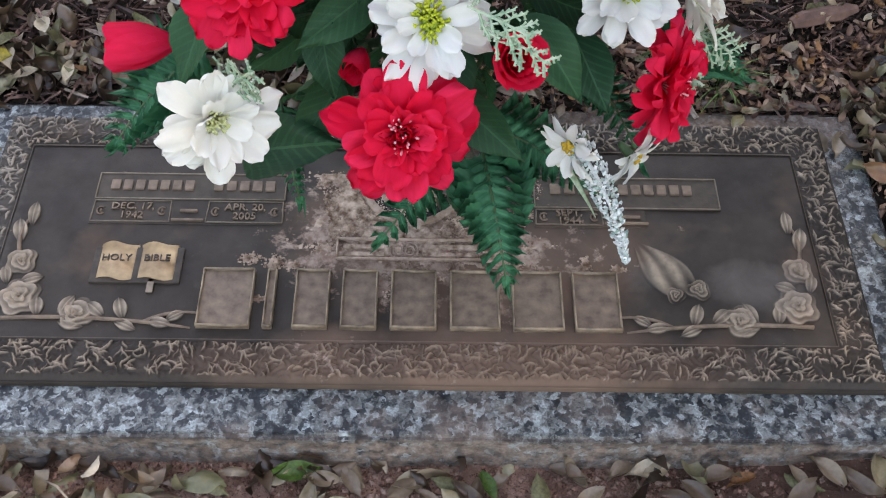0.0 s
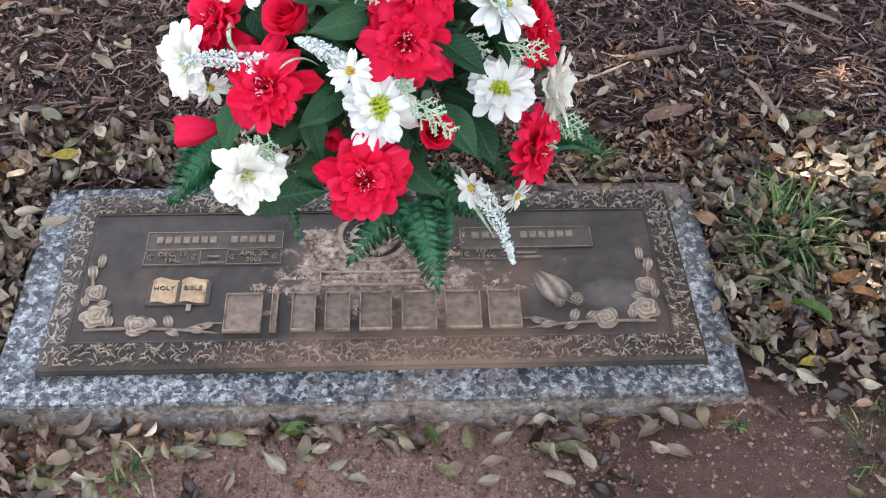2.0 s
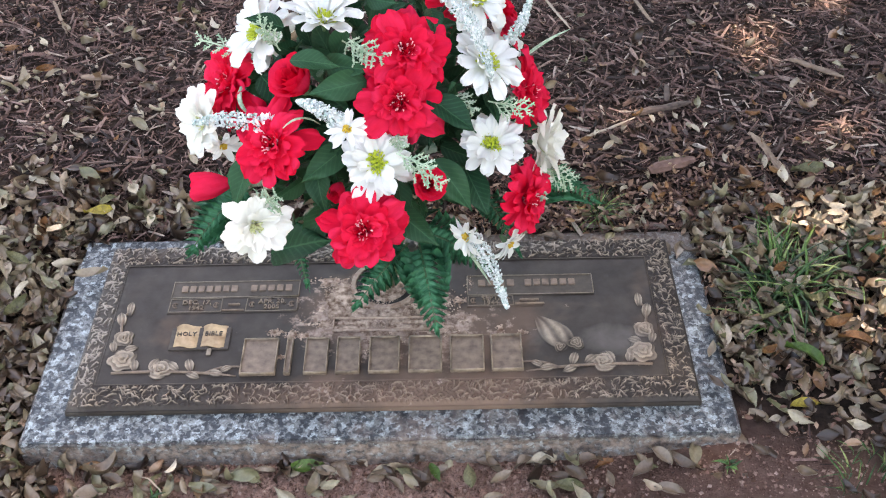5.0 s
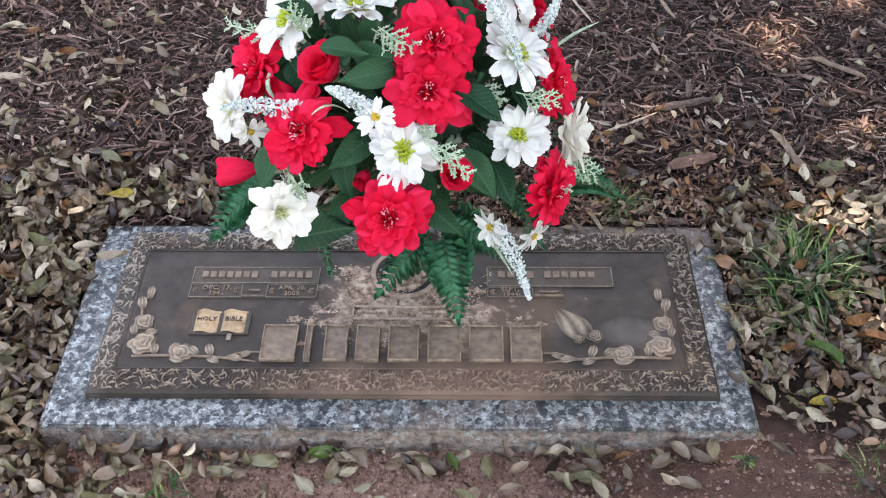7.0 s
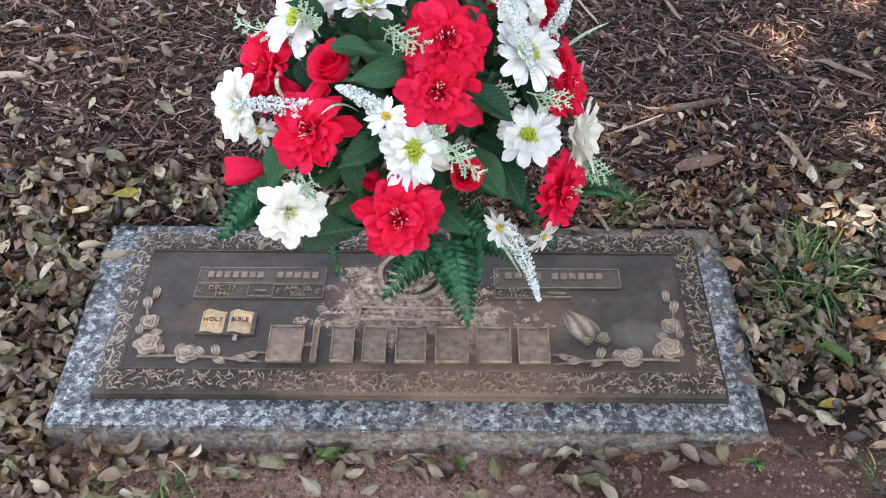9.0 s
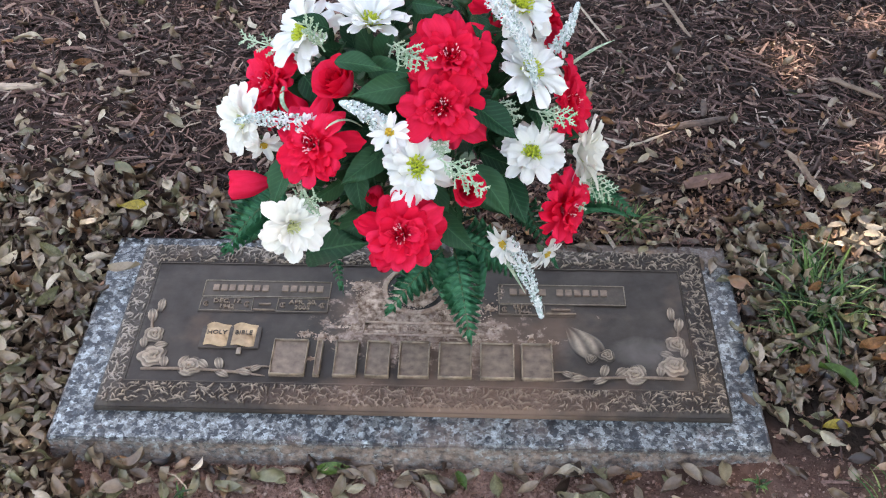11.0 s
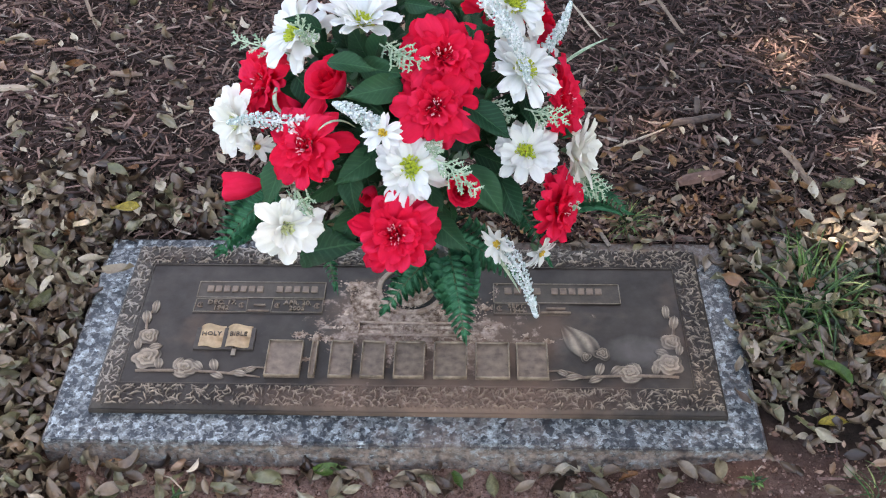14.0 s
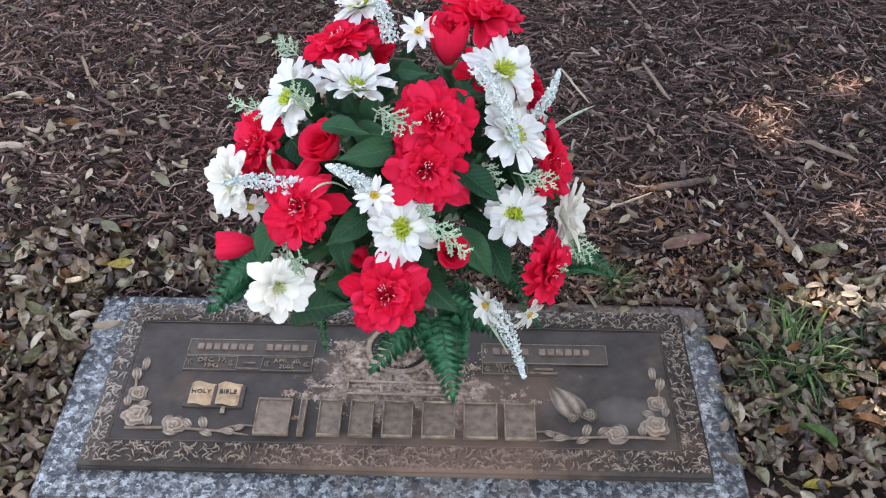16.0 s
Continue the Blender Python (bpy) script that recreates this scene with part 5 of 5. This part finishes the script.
single(0.66, 0.02, gz(0.66, 0.02, 0.035), 75, 0.036, OLIVE_LEAF, "yellow oak leaf in the grass", (20, 0), 1)
single(0.60, -0.165, gz(0.6, -0.165, 0.02), 5, 0.045, YELLOW_LEAF, "olive-yellow oak leaf in the litter", (0, 0), 4)
single(0.72, 0.33, gz(0.72, 0.33, 0.02), 4, 0.06, OLIVE_LEAF, "olive-green oak leaf on dry litter", (0, 0), 3)
rng = random.Random(9)
for i in range(70):
    x = rng.uniform(-0.55, 0.45)
    y = -0.215 - abs(rng.gauss(0, 0.045))
    single(x, y, gz(x, y, 0.006 + 0.010 * rng.random()), rng.uniform(0, 360), rng.uniform(0.028, 0.047), rng.choice([DRY_ONE] * 16 + [OLIVE_LEAF, RUST_LEAF]),
           "dry oak leaf lying on red clay", (rng.gauss(0, 12) + (180 if rng.random() < 0.3 else 0), rng.gauss(0, 10)), rng.randrange(5))
for i in range(36):
    x, y = rng.uniform(-0.9, 1.0), rng.uniform(0.42, 1.25)
    single(x, y, gz(x, y, 0.016), rng.uniform(0, 360), rng.uniform(0.022, 0.036), rng.choice([DRY_ONE] * 6 + [PALE_LEAF]), "dry oak leaf on bark mulch",
           (rng.gauss(0, 12), rng.gauss(0, 12)), rng.randrange(5))
for i in range(95):
    x, y = -0.22 - 0.75 * rng.random(), 0.25 + 0.60 * rng.random() ** 1.25
    single(x, y, gz(x, y, 0.019), rng.uniform(0, 360), rng.uniform(0.022, 0.046), rng.choice([PALE_LEAF] * 5 + [DRY_ONE, RUST_LEAF]), "pale dry oak leaf on bark mulch",
           (rng.gauss(0, 16) + (180 if rng.random() < 0.3 else 0), rng.gauss(0, 14)), rng.randrange(5))
for i in range(46):
    x, y = (-0.54 - 0.34 * rng.random(), -0.05 + 0.36 * rng.random()) if i % 3 else (rng.uniform(-0.5, -0.2), rng.uniform(0.24, 0.33))
    single(x, y, gz(x, y, 0.029), rng.uniform(0, 360), rng.uniform(0.030, 0.050), rng.choice([PALE_LEAF] * 4 + [OLIVE_LEAF]), "pale dry oak leaf on the leaf litter",
           (rng.gauss(0, 18) + (180 if rng.random() < 0.3 else 0), rng.gauss(0, 14)), rng.randrange(5))
for i in range(60):
    x, y = rng.gauss(0.745, 0.075), rng.gauss(0.215, 0.055)
    single(x, y, gz(x, y, 0.030), rng.uniform(0, 360), rng.uniform(0.026, 0.044), rng.choice([PALE_LEAF] * 8 + [RUST_LEAF]), "pale dry oak leaf beside the grass",
           (rng.gauss(0, 20) + (180 if rng.random() < 0.3 else 0), rng.gauss(0, 16)), rng.randrange(5))
for i in range(26):
    x, y = rng.uniform(0.56, 0.82), rng.uniform(-0.12, 0.14)
    single(x, y, gz(x, y, 0.034), rng.uniform(0, 360), rng.uniform(0.026, 0.046), rng.choice([RUST_LEAF, DRY_ONE, DRY_ONE, RUST_LEAF, OLIVE_LEAF]), "curled oak leaf in the grass",
           (rng.gauss(0, 20), rng.gauss(0, 16)), rng.randrange(5))
for i in range(45):
    x, y = 0.30 + 0.55 * rng.random(), 0.25 + 0.25 * rng.random() ** 1.5
    single(x, y, gz(x, y, 0.022), rng.uniform(0, 360), rng.uniform(0.016, 0.032), rng.choice([PALE_LEAF] * 3 + [RUST_LEAF] * 2), "small dry oak leaf behind the granite",
           (rng.gauss(0, 16), rng.gauss(0, 14)), rng.randrange(5))


def bark_density(x, y):
    if on_granite(x, y, 0.004):
        return 0.0
    rim = math.hypot((x - 0.05) / 1.75, (y - 0.45) / 1.55) + 0.12 * noise.noise(Vector((x * 2, y * 2, 5)))
    return max(smooth_step(0.17, 0.24, y), (0.02 + 0.18 * smooth_step(-0.1, 0.1, y)) * smooth_step(0.45, 0.55, abs(x)), 0.01) * (1 - smooth_step(0.86, 1.0, rim))


def bark_chips(n, box, seed, lmin, lmax):
    rng = random.Random(seed)
    s = Soup()
    done = 0
    while done < n:
        x, y = rng.uniform(box[0], box[1]), rng.uniform(box[2], box[3])
        if rng.random() > bark_density(x, y):
            continue
        done += 1
        ln = lmin + (lmax - lmin) * rng.random() ** 2.6
        w = ln * (0.05 + 0.15 * rng.random() ** 2.4) + 0.0010
        h = w * rng.uniform(0.25, 0.6)
        b1, b2, b3 = (rng.uniform(-0.25, 0.25) * w for _ in range(3))
        k1, k2 = rng.uniform(0.3, 0.9), rng.uniform(0.3, 0.9)
        v = [(-ln / 2, -w / 2 * k1, 0), (-ln / 2, w / 2 * k1, 0), (-ln / 2 * 0.9, 0, h), (b1, -w / 2, b2), (b1, w / 2, b3), (b1, 0, h * 1.4),
             (ln / 2, -w / 2 * k2, 0), (ln / 2, w / 2 * k2, 0), (ln / 2 * 0.92, b1, h)]
        f = [(0, 3, 5, 2), (4, 1, 2, 5), (3, 6, 8, 5), (7, 4, 5, 8), (0, 2, 1), (6, 7, 8)]
        m = pose(x, y, ground_z(x, y) + 0.018 * rng.random() ** 1.5, rng.gauss(0, 25), rng.gauss(0, 14), rng.uniform(0, 360))
        s.add([m @ Vector(p) for p in v], f)
    return s


mulch = bark_chips(98000, (-1.7, 1.8, -0.6, 2.0), 41, 0.006, 0.046)
mulch = new("bark_mulch", mulch.mesh("bark_mulch", BARK, False))
tagged(mulch, "dark brown shredded bark mulch covering the bed", "mulch", kind="stuff")


CHIPS = []
for i in range(6):
    rg = random.Random(90 + i)
    sp = Soup()
    w = (0.0022, 0.003, 0.0018, 0.0026, 0.004, 0.0024)[i]
    sp.tube([(-0.02, rg.uniform(-1, 1) * w, 0), (-0.007, rg.uniform(-1, 1) * w, 0.001), (0.008, rg.uniform(-1, 1) * w, 0.0006), (0.02, rg.uniform(-1, 1) * w, 0)],
            [w * 0.5, w, w * 0.9, w * 0.35], 5, 0.5)
    CHIPS.append(sp.mesh("bark_chip", BARK_ONE, False))
rng = random.Random(16)
for i in range(300):
    x, y = rng.uniform(-0.95, 1.0), 0.30 + 0.75 * rng.random() ** 1.4
    k = rng.uniform(0.6, 1.5)
    part("bark_chip", CHIPS[i % 6], mulch, pose(x, y, ground_z(x, y) + 0.013 + 0.006 * rng.random(), rng.gauss(0, 20), rng.gauss(0, 10), rng.uniform(0, 360)) @ Matrix.Diagonal((k, k, k, 1)))


def acorn_mesh():
    s = Soup()
    s.tube([(0, 0, -0.0045), (0, 0, -0.0035), (0, 0, 0.0), (0, 0, 0.0035), (0, 0, 0.0058), (0, 0, 0.0066)], [0.0016, 0.0038, 0.0052, 0.0048, 0.0024, 0.0006], 8)
    return s.mesh("acorn", PALE_WOOD)


ACORN = acorn_mesh()
for i in range(64):
    x, y = (rng.uniform(-0.9, 0.95), 0.36 + 0.85 * rng.random()) if i < 34 else (rng.uniform(-0.95, -0.25), 0.28 + 0.5 * rng.random())
    ob = new("acorn", ACORN)
    k = rng.uniform(0.6, 1.0)
    ob.matrix_basis = pose(x, y, ground_z(x, y) + 0.019, rng.uniform(0, 180), rng.uniform(0, 90), rng.uniform(0, 360)) @ Matrix.Diagonal((k, k, k, 1))
    tagged(ob, "small pale dry acorn lying on bark mulch", "acorn", "acorns on the mulch")


def chunk(name, a, c, w, material, label):
    """A larger splinter of bark or a stick, lying on the mulch."""
    rg = random.Random(int(a[0] * 1000))
    s = Soup()
    pts = [Vector((*Vector(a).lerp(Vector(c), i / 6), 0)) for i in range(7)]
    pts = [Vector((p.x + rg.uniform(-1, 1) * w * 0.12, p.y + rg.uniform(-1, 1) * w * 0.12, ground_z(p.x, p.y) + 0.019 + rg.uniform(0, 0.002))) for p in pts]
    s.tube(pts, [w * k for k in (0.3, 0.48, 0.5, 0.45, 0.5, 0.42, 0.22)], 7, 0.6)
    return tagged(new(name, s.mesh(name, material, False)), label, "stick" if "stick" in name else "bark", "bark pieces on the mulch")


chunk("bark_piece", (0.450, 0.336), (0.532, 0.364), 0.027, RED_BARK, "flat reddish-brown bark slab on the mulch")
chunk("bark_piece", (0.440, 0.490), (0.548, 0.522), 0.018, DARK_WOOD, "long brown bark splinter on the mulch")
chunk("bark_piece", (0.505, 0.525), (0.512, 0.580), 0.012, DARK_WOOD, "upright brown bark splinter on the mulch")
chunk("stick", (0.640, 0.430), (0.690, 0.295), 0.014, TAN_WOOD, "pale split stick lying on the mulch")
chunk("stick", (0.765, 0.655), (0.850, 0.590), 0.014, WOOD, "grey weathered stick on the mulch")
chunk("stick", (0.300, 0.930), (0.350, 0.790), 0.006, PALE_WOOD, "thin pale curved twig on the mulch")
chunk("stick", (0.480, 0.96), (0.520, 0.80), 0.009, WOOD, "thin grey twig on the mulch")
chunk("stick", (0.330, 0.415), (0.440, 0.475), 0.006, PALE_WOOD, "grey-brown stick beside the flowers")
chunk("bark_piece", (-0.85, 0.60), (-0.76, 0.595), 0.020, PALE_WOOD, "pale bark slab on the mulch")
chunk("bark_piece", (-0.62, 0.66), (-0.56, 0.655), 0.016, WOOD, "brown bark slab on the mulch")
chunk("stick", (-0.75, 0.95), (-0.69, 0.82), 0.008, WOOD, "thin brown twig on the mulch")
chunk("stick", (-0.93, 0.72), (-0.88, 0.62), 0.008, WOOD, "thin grey twig on the mulch")


s = Soup()
s.tube([(x, y, ground_z(x, y) + h) for x, y, h in ((-0.345, -0.235, 0.012), (-0.330, -0.245, 0.022), (-0.312, -0.262, 0.020), (-0.295, -0.290, 0.010), (-0.285, -0.325, 0.006))],
       [0.0008, 0.0012, 0.0013, 0.0012, 0.0008], 5)
tagged(new("dry_stem", s.mesh("dry_stem", PALE_WOOD)), "thin pale bent dry stem on red clay", "stem")


def clod_place(rng):
    while True:
        x, y = rng.uniform(-0.75, 0.8), -0.20 - abs(rng.gauss(0, 0.13))
        if y > -0.55 and (x < 0.32 or rng.random() < 0.35):
            return x, y, ground_z(x, y) + 0.001


clods = new("soil_clods", crumbs(20000, 6, clod_place, lambda r: 0.0009 + 0.0046 * r.random() ** 4, CLOD, "soil_clods"))
tagged(clods, "red clay crumbs and grit in front of the granite", "soil", kind="stuff")


def tuft(x, y, n, spread, lmin, lmax, seed, name="grass_tuft", label="", fine=1.0):
    rng = random.Random(seed)
    s = Soup()
    for i in range(n):
        a = rng.uniform(0, 6.28)
        r = spread * math.sqrt(rng.random())
        px, py = x + r * math.cos(a), y + r * math.sin(a) * 1.3
        b2 = a + rng.gauss(0, 0.9)
        ln = rng.uniform(lmin, lmax)
        lean = rng.uniform(0.6, 1.75)
        p0 = Vector((px, py, ground_z(px, py) + 0.006))
        d = Vector((math.cos(b2), math.sin(b2), 0))
        pts = [p0 + d * (ln * lean * q * q * 0.8) + Vector((0, 0, ln * (q - 0.45 * lean * q * q))) for q in (0, 0.25, 0.5, 0.75, 1.0)]
        w = rng.uniform(0.0011, 0.0038) * fine
        s.tube(pts, [w * 0.8, w, w, w * 0.7, w * 0.12], 4, 0.22, False)
    return tagged(new(name, s.mesh(name, GRASS)), label, "grass", kind="stuff")


tuft(0.592, 0.030, 120, 0.036, 0.02, 0.055, 3, label="tuft of green grass growing through dry leaves")
tuft(0.624, 0.085, 66, 0.046, 0.05, 0.10, 13, label="loose tuft of long pale green grass blades")
tuft(0.665, 0.055, 26, 0.034, 0.03, 0.07, 14, label="few long grass blades among dry leaves")
tuft(0.630, 0.175, 30, 0.030, 0.02, 0.05, 4, label="thin tuft of green grass in the litter")
tuft(0.76, 0.12, 40, 0.04, 0.02, 0.06, 5, label="tuft of green grass in the litter")
tuft(0.352, 0.258, 60, 0.012, 0.025, 0.060, 6, label="small sprout of pale green grass behind the granite", fine=0.4)
tuft(0.480, -0.247, 16, 0.007, 0.008, 0.018, 7, label="tiny green weed sprout on bare clay")
tuft(0.66, -0.30, 60, 0.050, 0.02, 0.05, 8, label="small green weeds in the litter", fine=0.45)
tuft(-0.33, -0.29, 14, 0.02, 0.02, 0.05, 9, label="few grass sprouts on bare clay")

# ---------------------------------------------------------------- unseen oak, added to shade the grave
oak = new("unseen_oak")
oak.location = (3.0, 3.0, 0)
tagged(oak, "unseen oak added to shade the grave, sun gaps in its crown", "tree")
s = Soup()
s.tube([(0, 0, -0.2), (0.02, 0, 1.2), (-0.05, -0.05, 2.6), (-0.2, -0.25, 4.0)], [0.24, 0.17, 0.14, 0.10], 12)
for a, l in ((-2.6, 2.6), (-1.9, 2.2), (2.6, 2.0), (-3.2, 2.2), (0.6, 1.4), (-1.2, 1.8)):
    s.tube([(-0.1, -0.1, 3.0), (-0.1 + 0.5 * l * math.cos(a), -0.1 + 0.5 * l * math.sin(a), 3.9), (l * math.cos(a), l * math.sin(a), 4.4)], [0.08, 0.05, 0.02], 8)
part("trunk", s.mesh("trunk", WOOD), oak)


# crown holes shaped to drop sun patches at these ground spots
GAPS = ((0.78, 0.235, 0.15, 0.075, 0.0), (0.705, 0.000, 0.075, 0.060, -0.05), (0.86, 0.08, 0.12, 0.20, -0.1), (0.695, 0.720, 0.095, 0.130, -0.05), (0.98, 0.88, 0.14, 0.08, 0.0),
        (0.405, 0.49, 0.08, 0.05, -0.1), (-0.46, 0.92, 0.08, 0.07, -0.15), (0.80, 0.42, 0.16, 0.05, -0.25), (-0.80, 0.75, 0.08, 0.05, -0.2), (0.52, 0.285, 0.12, 0.05, -0.2))


def lit(gx_, gy_):
    """Gaps of the crown, by the place on the ground that the sun reaches through them."""
    n = noise.noise(Vector((gx_ * 9, gy_ * 9, 4.4))) + 0.6 * noise.noise(Vector((gx_ * 19, gy_ * 19, 1.4)))
    return max(1.0 - math.hypot((gx_ - x) / rx, (gy_ - y) / ry) + k for x, y, rx, ry, k in GAPS) + 0.45 * n > 0.12


s = Soup()
rng = random.Random(12)
for i in range(26000):
    ang, rad = rng.uniform(0, 6.2832), math.sqrt(rng.random())
    rad *= 1 + 0.12 * math.sin(5 * ang) + 0.07 * math.sin(11 * ang + 1)
    gx_, gy_ = 0.1 + 2.1 * rad * math.cos(ang), 0.45 + 1.95 * rad * math.sin(ang)
    if lit(gx_, gy_):
        continue
    dome = math.sqrt(max(0.0, 1.25 - rad * rad))
    h = 3.5 + 0.5 * (1 - dome) + 1.9 * dome * rng.random()
    p = Vector((gx_, gy_, 0.05)) + SUN_TO * ((h) / SUN_TO.z) - Vector(oak.location)
    m = Matrix.Translation(p) @ Euler((rng.uniform(-0.7, 0.7), rng.uniform(-0.7, 0.7), rng.uniform(0, 6.28))).to_matrix().to_4x4()
    a, b2 = rng.uniform(0.04, 0.075), rng.uniform(0.022, 0.04)
    s.add([m @ Vector(q) for q in ((-a, 0, 0), (0, -b2, 0.006), (a, 0, 0), (0, b2, 0.006))], [(0, 1, 2, 3)])
# low leaf mass out of view, added to block sky light from the right
for i in range(5200):
    d = Vector((rng.gauss(0, 1), rng.gauss(0, 1), rng.gauss(0, 1))).normalized() * rng.uniform(0.6, 1.0)
    p = Vector((2.6, 0.6, 1.55)) + Vector((d.x * 1.05, d.y * 2.3, d.z * 1.45)) - Vector(oak.location)
    m = Matrix.Translation(p) @ Euler((rng.uniform(-0.9, 0.9), rng.uniform(-0.9, 0.9), rng.uniform(0, 6.28))).to_matrix().to_4x4()
    a, b2 = rng.uniform(0.08, 0.14), rng.uniform(0.04, 0.07)
    s.add([m @ Vector(q) for q in ((-a, 0, 0), (0, -b2, 0.01), (a, 0, 0), (0, b2, 0.01))], [(0, 1, 2, 3)])
part("crown", s.mesh("crown", TREE_LEAF, False), oak)
